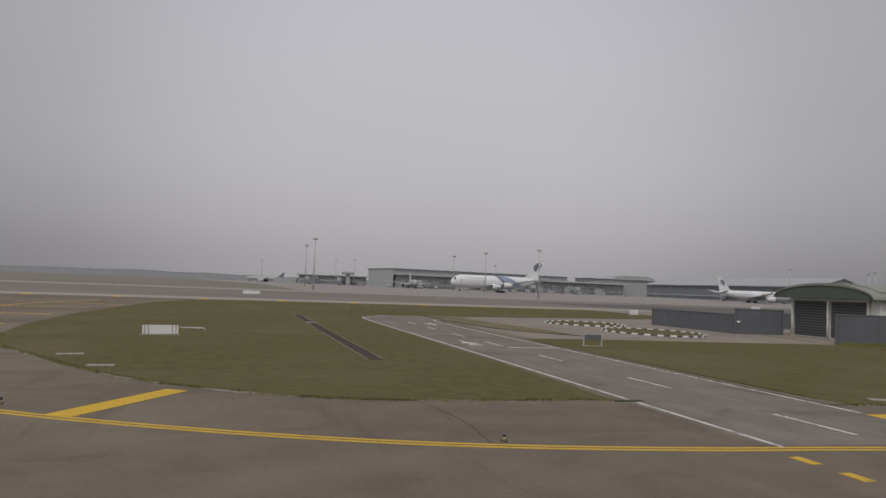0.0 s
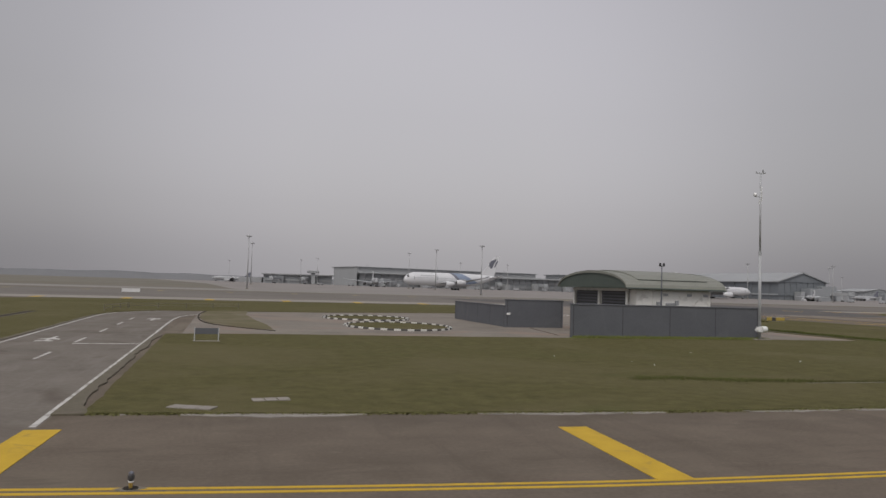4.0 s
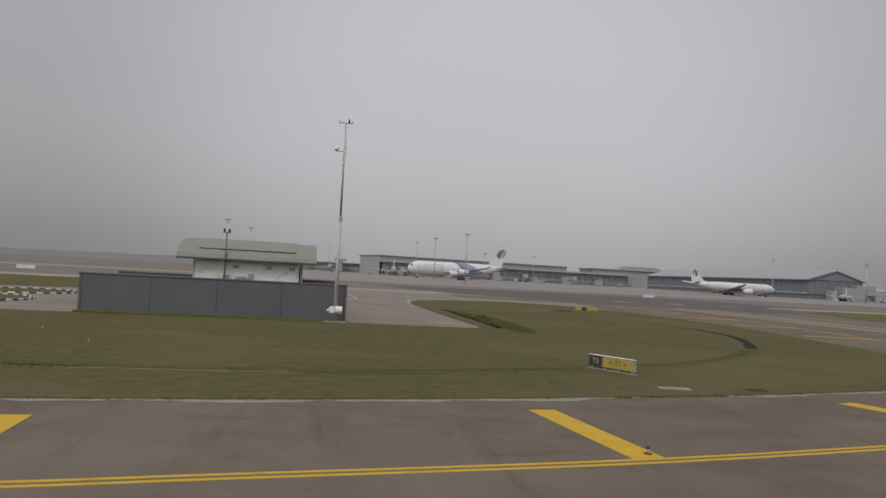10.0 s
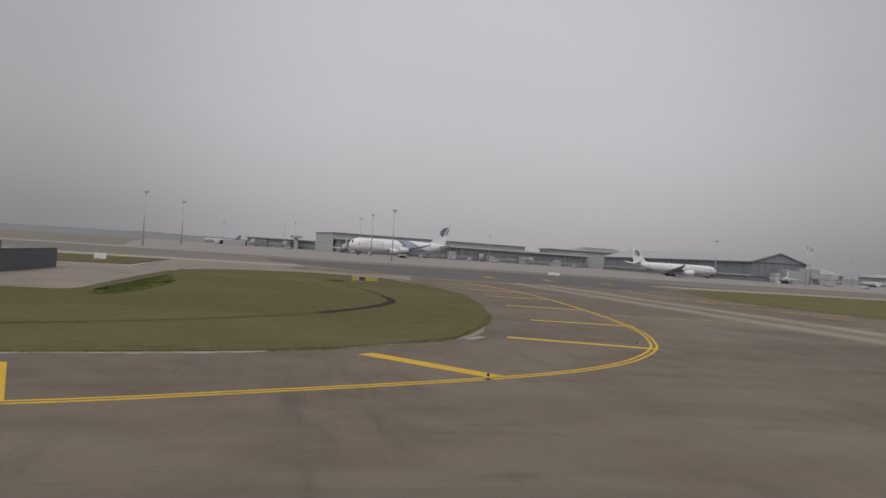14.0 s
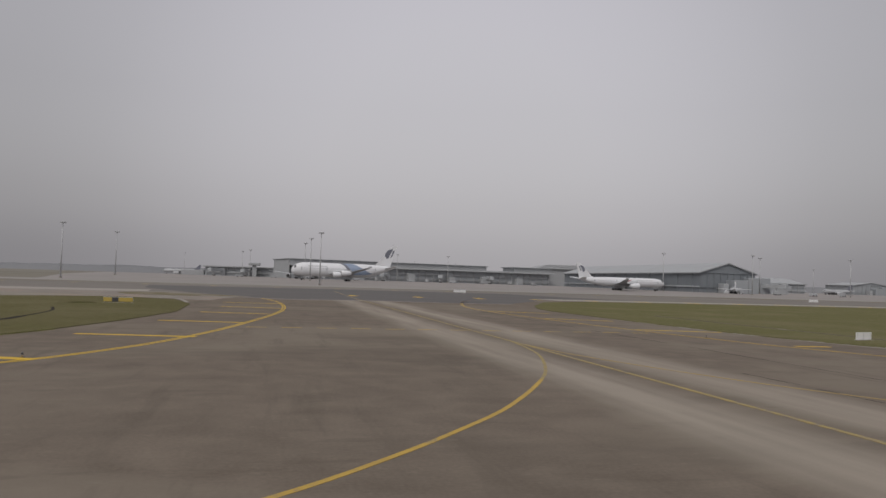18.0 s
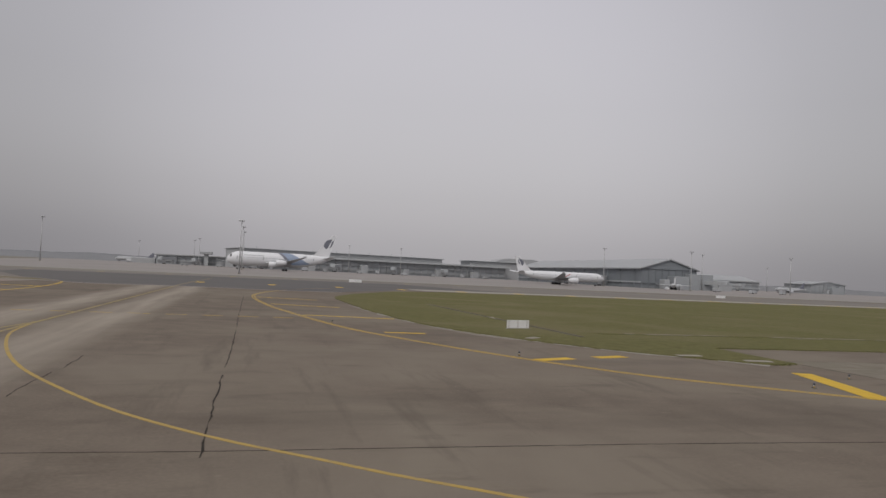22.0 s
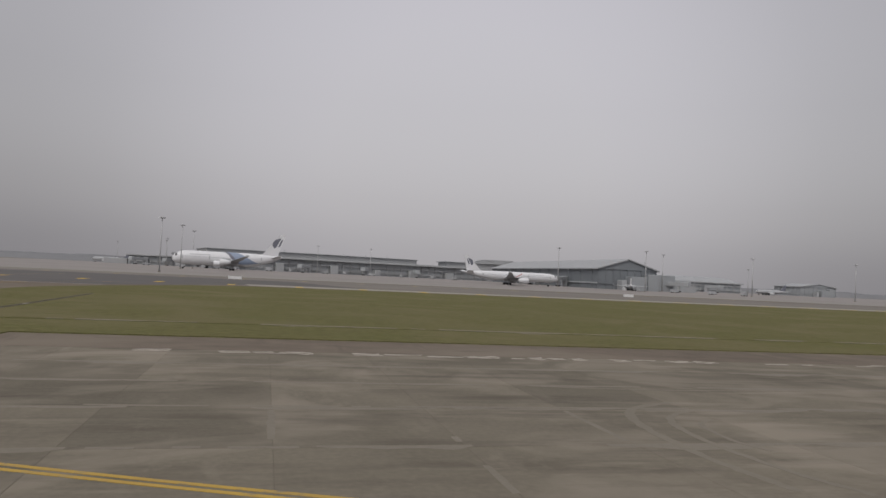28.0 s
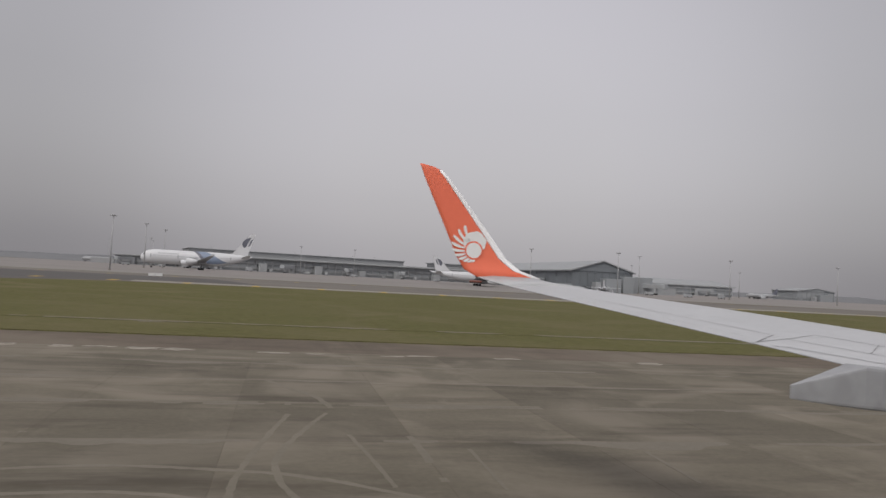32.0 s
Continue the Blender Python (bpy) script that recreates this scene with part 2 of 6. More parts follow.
MORTAR = material("pale_mortar", (0.27, 0.245, 0.21), (0.37, 0.335, 0.29), 0.9, scale=1.2, fine=9.0)
ROUGH = material("rough_dark_grass", (0.052, 0.056, 0.021), (0.085, 0.086, 0.034), 0.95, scale=1.0, fine=6.0, bump=0, spec=0.05)
# far ground, base colour greyed to imitate haze at the horizon
EARTH = material("hazed_open_ground", (0.15, 0.147, 0.138), (0.2, 0.195, 0.184), 0.95, scale=0.01, fine=0.2, bump=0, spec=0.1)
YELLOW = material("yellow_paint", (0.43, 0.275, 0.014), (0.57, 0.37, 0.024), 0.75, scale=1.5, fine=25.0, bump=0.1, spot=(1.3, 0.6, 0.8, (0.3, 0.21, 0.045)), streak=((1.1, 0.4, 0.62, 0.85, (0.22, 0.165, 0.06)),))
WORN_YELLOW = material("worn_yellow_paint", (0.31, 0.205, 0.045), (0.44, 0.29, 0.045), 0.8, scale=0.9, fine=14.0, bump=0.1, spot=(2.0, 0.56, 0.75, (0.2, 0.165, 0.1)))
THIN_YELLOW = material("thin_yellow_paint", (0.26, 0.182, 0.058), (0.375, 0.26, 0.058), 0.8, scale=0.9, fine=14.0, bump=0.1, spot=(1.6, 0.54, 0.75, (0.19, 0.155, 0.1)))
WHITE_LINE = material("white_road_paint", (0.4, 0.39, 0.36), (0.6, 0.59, 0.56), 0.8, scale=1.0, fine=20.0, bump=0.1, spot=(1.6, 0.52, 0.66, (0.24, 0.22, 0.195)))
KERB_EDGE = material("kerb_concrete", (0.2, 0.182, 0.16), (0.31, 0.285, 0.255), 0.9, scale=0.8, fine=8.0)
DRAIN = material("drain_channel", (0.02, 0.018, 0.016), (0.045, 0.039, 0.033), 0.95, scale=1.5, fine=8.0, spec=0.05)
JOINT = material("joint_filler", (0.112, 0.096, 0.077), (0.148, 0.128, 0.104), 0.95, scale=1.0, fine=8.0, spec=0.1)
CHANNEL = material("mossy_channel_concrete", (0.12, 0.11, 0.08), (0.22, 0.2, 0.165), 0.9, scale=0.5, fine=5.0)
DARK_WALL = material("dark_grey_wall_paint", (0.092, 0.096, 0.108), (0.122, 0.126, 0.139), 0.75, scale=0.5, fine=6.0, bump=0.1, spot=(0.35, 0.55, 0.75, (0.125, 0.128, 0.138)))
WALL_JOINT = material("dark_wall_joint", (0.05, 0.052, 0.058), (0.075, 0.078, 0.085), 0.85, scale=1.0, fine=8.0, bump=0)
CREAM = material("cream_wall", (0.66, 0.65, 0.61), (0.76, 0.75, 0.71), 0.8, scale=0.7, fine=8.0, spot=(0.9, 0.58, 0.8, (0.36, 0.34, 0.3)))
GREEN_ROOF = material("pale_green_metal_roof", (0.185, 0.19, 0.163), (0.235, 0.24, 0.21), 0.6, scale=0.6, fine=6.0, bump=0.05, streak=((1.2, 0.1, 0.55, 0.75, (0.2, 0.21, 0.185)),))
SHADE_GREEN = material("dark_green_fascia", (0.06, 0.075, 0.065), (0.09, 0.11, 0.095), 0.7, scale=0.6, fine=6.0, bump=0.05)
STEEL = material("galvanised_steel", (0.34, 0.35, 0.36), (0.46, 0.47, 0.48), 0.6, 0.1, scale=2.0, fine=20.0, bump=0.05)
DARK = material("dark_metal", (0.03, 0.03, 0.032), (0.06, 0.06, 0.062), 0.6, scale=2.0, fine=20.0, bump=0.05)
RUBBER = material("rubber", (0.02, 0.02, 0.021), (0.035, 0.035, 0.035), 0.85, scale=4.0, fine=30.0, bump=0.1)
WHITE = material("white_enamel", (0.68, 0.68, 0.67), (0.78, 0.78, 0.77), 0.5, scale=1.0, fine=12.0, bump=0.03)
PLANE_WHITE = material("white_aircraft_paint", (0.57, 0.575, 0.59), (0.63, 0.635, 0.65), 0.45, scale=0.1, fine=1.5, bump=0)
PLANE_GREY = material("grey_aircraft_paint", (0.36, 0.37, 0.385), (0.42, 0.43, 0.445), 0.5, scale=0.1, fine=1.5, bump=0)
BLUE = material("blue_livery_paint", (0.19, 0.235, 0.32), (0.23, 0.275, 0.36), 0.5, scale=0.2, fine=2.0, bump=0)
# navy lifted towards grey, with the airliners' distance haze in its colour
NAVY = material("navy_livery_paint", (0.12, 0.125, 0.155), (0.15, 0.155, 0.185), 0.5, scale=0.2, fine=2.0, bump=0)
RED = material("red_livery_paint", (0.34, 0.13, 0.12), (0.4, 0.16, 0.15), 0.5, scale=0.2, fine=2.0, bump=0)
# terminal colours drawn close together and paled: haze painted into them
GLASS = material("hazed_glazing", (0.265, 0.28, 0.292), (0.3, 0.314, 0.326), 0.4, scale=0.1, fine=1.0, bump=0)
ROOF_GREY = material("hazed_terminal_roof", (0.28, 0.29, 0.298), (0.325, 0.335, 0.343), 0.7, scale=0.05, fine=0.6, bump=0)
TERM_WALL = material("hazed_terminal_cladding", (0.315, 0.33, 0.342), (0.36, 0.375, 0.387), 0.7, scale=0.08, fine=0.8, bump=0)
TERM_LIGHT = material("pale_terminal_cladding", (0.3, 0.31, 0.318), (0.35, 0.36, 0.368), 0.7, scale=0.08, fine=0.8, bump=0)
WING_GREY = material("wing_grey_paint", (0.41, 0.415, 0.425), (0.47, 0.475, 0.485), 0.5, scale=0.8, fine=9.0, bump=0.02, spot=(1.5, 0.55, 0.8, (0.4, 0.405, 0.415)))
WING_LOW = material("darker_wing_grey", (0.3, 0.305, 0.32), (0.36, 0.365, 0.38), 0.5, scale=0.8, fine=9.0, bump=0.02)
FAIRING = material("fairing_white_paint", (0.27, 0.275, 0.285), (0.33, 0.335, 0.345), 0.5, scale=0.8, fine=9.0, bump=0.02, spot=(1.2, 0.55, 0.75, (0.22, 0.222, 0.228)))
ORANGE = material("orange_winglet_paint", (0.74, 0.15, 0.08), (0.8, 0.175, 0.095), 0.4, scale=0.8, fine=9.0, bump=0.0)
SEAM = material("panel_seam", (0.11, 0.11, 0.115), (0.17, 0.17, 0.175), 0.7, scale=3.0, fine=20.0, bump=0)
# slates of the far halls, lifted in base colour towards haze grey
SLATE = material("hazed_slate_cladding", (0.285, 0.291, 0.298), (0.315, 0.321, 0.328), 0.75, scale=0.05, fine=0.5, bump=0)
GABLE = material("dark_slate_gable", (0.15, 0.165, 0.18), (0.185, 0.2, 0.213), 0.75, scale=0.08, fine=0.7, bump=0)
# dry grass with the distance haze mixed into its brown
FAR_FIELD = material("hazed_dry_grass", (0.145, 0.135, 0.11), (0.2, 0.186, 0.155), 0.95, scale=0.012, fine=0.12, bump=0, spec=0.05, streak=((0.004, 0.05, 0.5, 0.66, (0.235, 0.22, 0.2)),))
# woods in a painted haze grey, not the colour of leaves
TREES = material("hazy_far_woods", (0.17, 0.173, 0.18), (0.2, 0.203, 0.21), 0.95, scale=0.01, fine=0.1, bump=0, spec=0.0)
LAMP_BROWN = material("dark_red_lamp_cover", (0.16, 0.06, 0.05), (0.22, 0.08, 0.06), 0.4, bump=0)


# ---- mesh helpers ----
def part(name, bm, mat, parent=None, label="", smooth=False):
    me = bpy.data.meshes.new(name)
    bmesh.ops.recalc_face_normals(bm, faces=bm.faces)
    if smooth:
        for f in bm.faces:
            f.smooth = True
    bm.to_mesh(me)
    bm.free()
    me.materials.append(mat)
    ob = new(name, me)
    if parent:
        ob.parent = parent
    if label:
        ob["label"] = label
    return ob


def empty(name, m, label, category, group="", kind=""):
    ob = new(name)
    ob.matrix_basis = m
    return tagged(ob, label, category, group, kind)


def box(bm, x0, x1, y0, y1, z0, z1, bevel=0.0, m=None):
    vs = [bm.verts.new((x, y, z)) for x in (x0, x1) for y in (y0, y1) for z in (z0, z1)]
    fs = [bm.faces.new([vs[i] for i in f]) for f in ((0, 1, 3, 2), (4, 6, 7, 5), (0, 4, 5, 1), (2, 3, 7, 6), (0, 2, 6, 4), (1, 5, 7, 3))]
    if bevel:
        es = list({e for f in fs for e in f.edges})
        r = bmesh.ops.bevel(bm, geom=es, offset=bevel, segments=1, affect="EDGES")
        vs = list({v for v in r["verts"]} | {v for v in vs if v.is_valid})
    if m:
        for v in vs:
            v.co = m @ v.co
    return bm


def boxes(*specs, bevel=0.0):
    bm = bmesh.new()
    for s in specs:
        box(bm, *s, bevel=bevel)
    return bm


def prism(points, z0, z1, bm=None):
    bm = bm or bmesh.new()
    lo = [bm.verts.new((x, y, z0)) for x, y in points]
    hi = [bm.verts.new((x, y, z1)) for x, y in points]
    bm.faces.new(hi)
    bm.faces.new(lo[::-1])
    for i in range(len(points)):
        j = (i + 1) % len(points)
        bm.faces.new((lo[i], lo[j], hi[j], hi[i]))
    return bm


def tube(bm, rings, seg=12, cap=True):
    """rings: centre, radius pairs, joined along the way; the circles stand across the line."""
    loops = []
    for i, (c, r) in enumerate(rings):
        a = Vector(rings[max(i - 1, 0)][0])
        b = Vector(rings[min(i + 1, len(rings) - 1)][0])
        q = (b - a).to_track_quat("Z", "Y") if (b - a).length > 1e-6 else Vector((0, 0, 1)).to_track_quat("Z", "Y")
        loops.append([bm.verts.new(Vector(c) + q @ Vector((r * math.cos(2 * math.pi * k / seg), r * math.sin(2 * math.pi * k / seg), 0))) for k in range(seg)])
    for a, b in zip(loops, loops[1:]):
        for k in range(seg):
            bm.faces.new((a[k], a[(k + 1) % seg], b[(k + 1) % seg], b[k]))
    if cap:
        bm.faces.new(loops[0][::-1])
        bm.faces.new(loops[-1])
    return bm


def loft(bm, loops, closed=True, cap=True):
    rows = [[bm.verts.new(p) for p in lp] for lp in loops]
    n = len(rows[0])
    for a, b in zip(rows, rows[1:]):
        for k in range(n if closed else n - 1):
            bm.faces.new((a[k], a[(k + 1) % n], b[(k + 1) % n], b[k]))
    if cap and closed:
        bm.faces.new(rows[0][::-1])
        bm.faces.new(rows[-1])
    return bm


def smooth_line(points, step=1.0):
    """Points along a smooth curve through the given ones."""
    ps = [Vector((p[0], p[1], 0)) for p in points]
    out = []
    for i in range(len(ps) - 1):
        p0, p1, p2, p3 = ps[max(i - 1, 0)], ps[i], ps[i + 1], ps[min(i + 2, len(ps) - 1)]
        n = max(1, int((p2 - p1).length / step))
        for k in range(n):
            t = k / n
            out.append(0.5 * ((2 * p1) + (p2 - p0) * t + (2 * p0 - 5 * p1 + 4 * p2 - p3) * t * t + (3 * p1 - p0 - 3 * p2 + p3) * t ** 3))
    out.append(ps[-1])
    return [(p.x, p.y) for p in out]


def ribbon(points, width, z0, z1, offset=0.0, bm=None, ragged=0.0):
    bm = bm or bmesh.new()
    loops = []
    for i, p in enumerate(points):
        a, b = points[max(i - 1, 0)], points[min(i + 1, len(points) - 1)]
        d = Vector((b[0] - a[0], b[1] - a[1]))
        d.normalize()
        nrm = Vector((-d.y, d.x))
        c = Vector(p) + nrm * offset
        w1, w2 = (width / 2 + random.uniform(-ragged, ragged) for _ in range(2))
        l, r = c + nrm * w1, c - nrm * w2
        loops.append([(l.x, l.y, z0), (l.x, l.y, z1), (r.x, r.y, z1), (r.x, r.y, z0)])
    return loft(bm, loops)


def broken_band(points, width, z0, z1, seed):
    """A band of uneven width along a line, breaking off where it thins out."""
    bm = bmesh.new()
    run = []
    for i, p in enumerate(points):
        a, b = points[max(i - 1, 0)], points[min(i + 1, len(points) - 1)]
        d = Vector((b[0] - a[0], b[1] - a[1])).normalized()
        nrm = Vector((-d.y, d.x))
        w = width * (0.45 + 1.5 * noise.noise((p[0] * 0.22, p[1] * 0.22, seed)) + 0.5 * noise.noise((p[0] * 1.4, p[1] * 1.4, seed)))
        if w > 0.05:
            l, r = Vector(p) + nrm * 0.12, Vector(p) - nrm * w
            run.append([(l.x, l.y, z0), (l.x, l.y, z1), (r.x, r.y, z1), (r.x, r.y, z0)])
        if (w <= 0.05 or i == len(points) - 1) and run:
            if len(run) > 1:
                loft(bm, run)
            run = []
    return bm


def ragged_outline(points, step=0.8, amp=0.12):
    out = []
    pts = list(points) + [points[0]]
    for a, b in zip(pts, pts[1:]):
        d = math.hypot(b[0] - a[0], b[1] - a[1])
        n = max(1, int(d / step)) if d < 120 else max(1, int(d / 6))
        for k in range(n):
            t = k / n
            x, y = a[0] + (b[0] - a[0]) * t, a[1] + (b[1] - a[1]) * t
            out.append((x + amp * noise.noise((x * 1.7, y * 1.7, 3)), y + amp * noise.noise((x * 1.7, y * 1.7, 9))))
    return out


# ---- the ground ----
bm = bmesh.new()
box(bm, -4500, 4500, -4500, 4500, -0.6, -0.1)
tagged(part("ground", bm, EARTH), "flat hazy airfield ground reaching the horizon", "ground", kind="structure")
bm = prism([(-420, -90), (190.8, -90), (190.8, 33.3), (520, 33.3), (520, 210), (-420, 210)], -0.5, 0.0)
tagged(part("taxiway", bm, ASPHALT), "brownish grey asphalt taxiway with worn yellow markings", "taxiway", kind="structure")
def far_edge(x):
    """Where the near edge of the parallel taxiway lies: it runs slightly askew."""
    return 155 + 0.1 * (min(400, max(-60, x)) - 30)


tagged(part("parallel_taxiway", prism([(-900, 141), (-60, 141), (400, far_edge(400) - 4), (1300, 189), (1300, 290), (400, 288), (-60, 256), (-900, 256)], -0.5, 0.004), FAR_ASPHALT),
       "grey asphalt parallel taxiway across the grass", "taxiway", kind="structure")
tagged(part("resurfaced_junction", prism([(96, 236), (100, 200), (114, 164), (126, 136), (134.5, 130), (150, 133), (166, 130), (176, 132), (200, far_edge(200) + 2), (232, far_edge(232) + 3), (226, 200), (212, 246), (150, 246)], -0.02, 0.009), NEW_ASPHALT),
       "dark newly laid asphalt where the taxiways cross", "taxiway", kind="structure")
tagged(part("dry_strip", prism([(-900, 257), (-60, 257), (400, 289), (1300, 291), (1300, 315.6), (400, 313.6), (-60, 287.6), (-900, 287.6)], -0.3, 0.02), FAR_FIELD), "dry brown grass strip along the apron", "grass", kind="structure")
tagged(part("apron_taxiway", prism([(-900, 288), (-60, 288), (400, 314), (1300, 316), (1300, 366), (400, 364), (-60, 336), (-900, 336)], -0.5, 0.0), APRON), "pale taxiway along the edge of the apron", "taxiway", kind="structure")


def rise(y):
    """The apron climbs gently towards the terminal."""
    return float(np.interp(y, (366, 450, 700, 960), (0.0, 1.5, 2.0, 2.4)))


def sloping(name, rows, mat, label, category):
    bm = bmesh.new()
    grid = [[bm.verts.new((x, y, rise(y))) for x, y in row] for row in rows]
    for a, b in zip(grid, grid[1:]):
        for k in range(len(a) - 1):
            bm.faces.new((a[k], a[k + 1], b[k + 1], b[k]))
    return tagged(part(name, bm, mat), label, category, kind="structure")


SIDE = [(33.8, 342), (30, 366), (17.6, 450), (-20.6, 700), (-60, 960)]
sloping("terminal_apron", [[(34, 342), (400, 364.4), (1300, 366.4)]] + [[(x, y), (400, y + 1), (1300, y + 2)] for x, y in SIDE[1:]], APRON, "pale concrete apron rising gently to the terminal", "apron")
sloping("far_field", [[(-900, 336.4), (-60, 336.4), (33.8, 342)]] + [[(-900, y), (-100, y), (x, y)] for x, y in SIDE[1:]], FAR_FIELD, "flat dry grass field fading into haze", "grass")

LEFT_ISLAND = [(-15.2, 62), (-14.3, 53.6), (-12.6, 46.5), (-9.5, 40.6), (-5.1, 33.2), (-2.2, 29.9), (1.9, 27), (5.7, 25.8), (12.3, 25.7), (14.4, 25.5), (14.3, 84),
               (15.5, 92), (20, 99), (25, 99), (40, 101), (66, 109), (80, 116), (80, 154.5), (30, 149.5), (0, 146.5), (-8, 138), (-12, 120), (-14.1, 97), (-15.4, 78)]
MID_ISLAND = [(23.7, 24.2), (30, 23.5), (44, 22.4), (57, 22.2), (68, 22.8), (77, 23.8), (85, 25.2), (92, 26.6), (100.7, 29.2), (105.6, 32), (110.6, 36.6), (114.2, 44.2),
              (117.1, 53), (119.6, 64), (122, 80), (121.3, 100), (117.5, 116), (108, 124), (98, 120), (90.6, 113), (88.3, 106), (87.5, 96), (87.2, 82), (87.1, 66), (87.2, 59.6), (86.7, 57.2), (85.4, 56.8), (80, 56.9), (77.4, 57.2), (55.4, 57.1), (41.4, 57.4), (30.6, 58), (23.5, 57.4)]
RIGHT_ISLAND = [(172.4, 100), (172.7, 76), (173.8, 60), (175.2, 51.8), (177.7, 44.8), (182.1, 37.3), (185.8, 33.5), (188.3, 31.1), (190.6, 31.8), (190.9, 39.8), (260, 40), (380, 40.2), (519, 40.2),
                (519, 186), (400, 186), (230, 169.5), (205, 164), (190, 150), (178, 124), (173.4, 110)]
BACK_STRIP = [(103.6, 150), (104.4, 143), (108, 137.5), (116, 137), (127, 138.6), (122, 147), (113, 152.5), (106, 156)]
GRASS_TOP = 0.05
for nm, pts, lab in (("lawn_1", LEFT_ISLAND, "mown grass island with a rounded end beside the taxiway"), ("lawn_2", MID_ISLAND, "mown olive-green grass island in front of the walled compound"),
                     ("lawn_3", RIGHT_ISLAND, "long strip of mown grass beyond the crossing taxiway"), ("lawn_4", BACK_STRIP, "small far patch of dry grass with a pale border"), ("lawn_5", [(25.6, 99), (30.6, 100.6), (30, 90), (30.6, 79), (31.4, 70), (31.6, 62.4), (29.8, 64.8), (28.3, 67.2), (26.7, 70.6), (25.7, 75.2), (25.1, 82), (25.0, 91)], "narrow wedge of grass between road and yard")):
    tagged(part(nm, prism(ragged_outline(pts), -0.05, GRASS_TOP), GRASS_EAST if nm == "lawn_3" else DRY_GRASS if nm in ("lawn_4", "lawn_5") else GRASS), lab, "grass", kind="structure")
# worn concrete edging along the grass
for i, pts in enumerate(([(-14.3, 53.6), (-12.6, 46.5), (-9.5, 40.6), (-5.1, 33.2), (-2.2, 29.9), (1.9, 27), (5.7, 25.8), (12.3, 25.6)],
                         [(24, 24), (30, 23.4), (44, 22.3), (57, 22.1), (68, 22.7), (77, 23.7), (85, 25.1), (92, 26.5), (100.7, 29.1), (105.6, 31.9), (110.7, 36.4), (114.4, 44)],
                         [(172.6, 76), (173.7, 60), (175.1, 51.7), (177.6, 44.6), (182, 37.1), (185.7, 33.3), (188.2, 30.9)])):
    tagged(part("edging", broken_band(smooth_line(pts, 0.3), 0.42, -0.02, 0.024, 3 + i), KERB_EDGE), "pale broken concrete edging along the grass", "edging", "grass edgings", "structure")
# pale yard behind the middle lawn and the service road
tagged(part("yard", prism([(24.6, 57.6), (56, 57.2), (77.4, 57.0), (80, 56.7), (87.2, 56.7), (87.6, 60), (87.6, 82), (88.1, 96), (88.8, 106), (91.3, 114), (86, 116), (66, 108.6), (40, 100.6), (24.6, 98)], -0.02, 0.012), PALE),
       "pale dusty concrete yard round the walled compound", "yard", kind="structure")
ROAD_SHAPE = [(14.6, 17.4), (22.9, 17.0), (22.9, 80), (24.4, 88), (29, 94.5), (31, 99), (25, 98.6), (20, 97), (15.8, 91.6), (14.6, 84)]
tagged(part("service_road", prism(ROAD_SHAPE, -0.02, 0.006), ROAD), "grey asphalt service road with white edge lines", "road", kind="structure")
# the edge of the concrete stand: slabs with open joints, over their bed
tagged(part("concrete_bed", prism([(190.8, -90), (520, -90), (520, 33.3), (190.8, 33.3)], -0.5, -0.006), JOINT), "dark joint bed under the concrete slabs", "pavement", kind="structure")


for pts in ([(172.0, 84), (172.4, 73), (173.2, 62), (174.6, 51.5), (175.9, 46.0), (177.4, 43.0), (179.2, 41.9), (178.6, 45.5), (176.6, 51.5), (174.4, 62), (173.0, 76)],):
    tagged(part("dirt_margin", prism(ragged_outline(pts, 0.4, 0.35), -0.02, 0.006), DIRT), "pale dusty margin between asphalt and grass", "dirt", "dirt margins", "structure")


GRIT = material("grit_margin", (0.092, 0.08, 0.055), (0.15, 0.132, 0.098), 0.95, scale=0.9, fine=7.0)


def side_margin(x0, x1, y0, y1, seed, wide):
    """A strip of grit that frays into the grass; x0 is its straight side, x1 its usual far side."""
    n = int((y1 - y0) / 0.25)
    far = [(x1 + (x1 - x0) * (0.55 * noise.noise((0.0, k * 0.06, seed)) + 0.35 * noise.noise((3.0, k * 0.23, seed))) + wide * max(0.0, 1 - k / 20) ** 2, y0 + (y1 - y0) * k / n) for k in range(n + 1)]
    tagged(part("dirt_margin", prism([(x0, y0)] + far + [(x0, y1)], -0.02, GRASS_TOP + 0.004), GRIT), "gritty earth margin between road and grass", "dirt", "dirt margins", "structure")


side_margin(14.66, 14.32, 25.3, 84, 3, -0.3)
side_margin(22.84, 23.25, 24.0, 57, 5, 0.5)


def line(name, pts, width, mat, label, z=0.008, offset=0.0, parent=None):
    ob = part(name, ribbon(pts, width, z - 0.012, z, offset), mat, parent)
    return ob if parent else tagged(ob, label, "marking", "painted lines", "structure")


# ---- painted markings ----
EDGE_W = [(-20, 124), (-24.6, 108), (-26.2, 88), (-26, 66), (-24.5, 52), (-19, 38), (-12.5, 29), (-6.4, 24.1), (0, 20.6), (5.7, 18.5), (11.7, 17.35), (18, 16.75), (25.8, 15.6), (32, 14.8), (38.5, 14.2), (51, 13.75), (58, 13.8), (65.9, 14.1), (70.9, 14.7),
          (80, 15.9), (88.2, 17.5), (95.6, 19.2), (100.6, 21.0), (107.4, 23.8), (112.4, 26.4), (116.6, 29.7), (120.5, 34.5), (123.0, 39.2), (125.3, 45.2), (127.8, 55), (130.0, 66.8), (131.8, 78), (132.9, 88), (133.3, 98), (133.1, 107), (132.3, 118), (129.5, 134), (124, 146), (114, 154), (96, 157)]
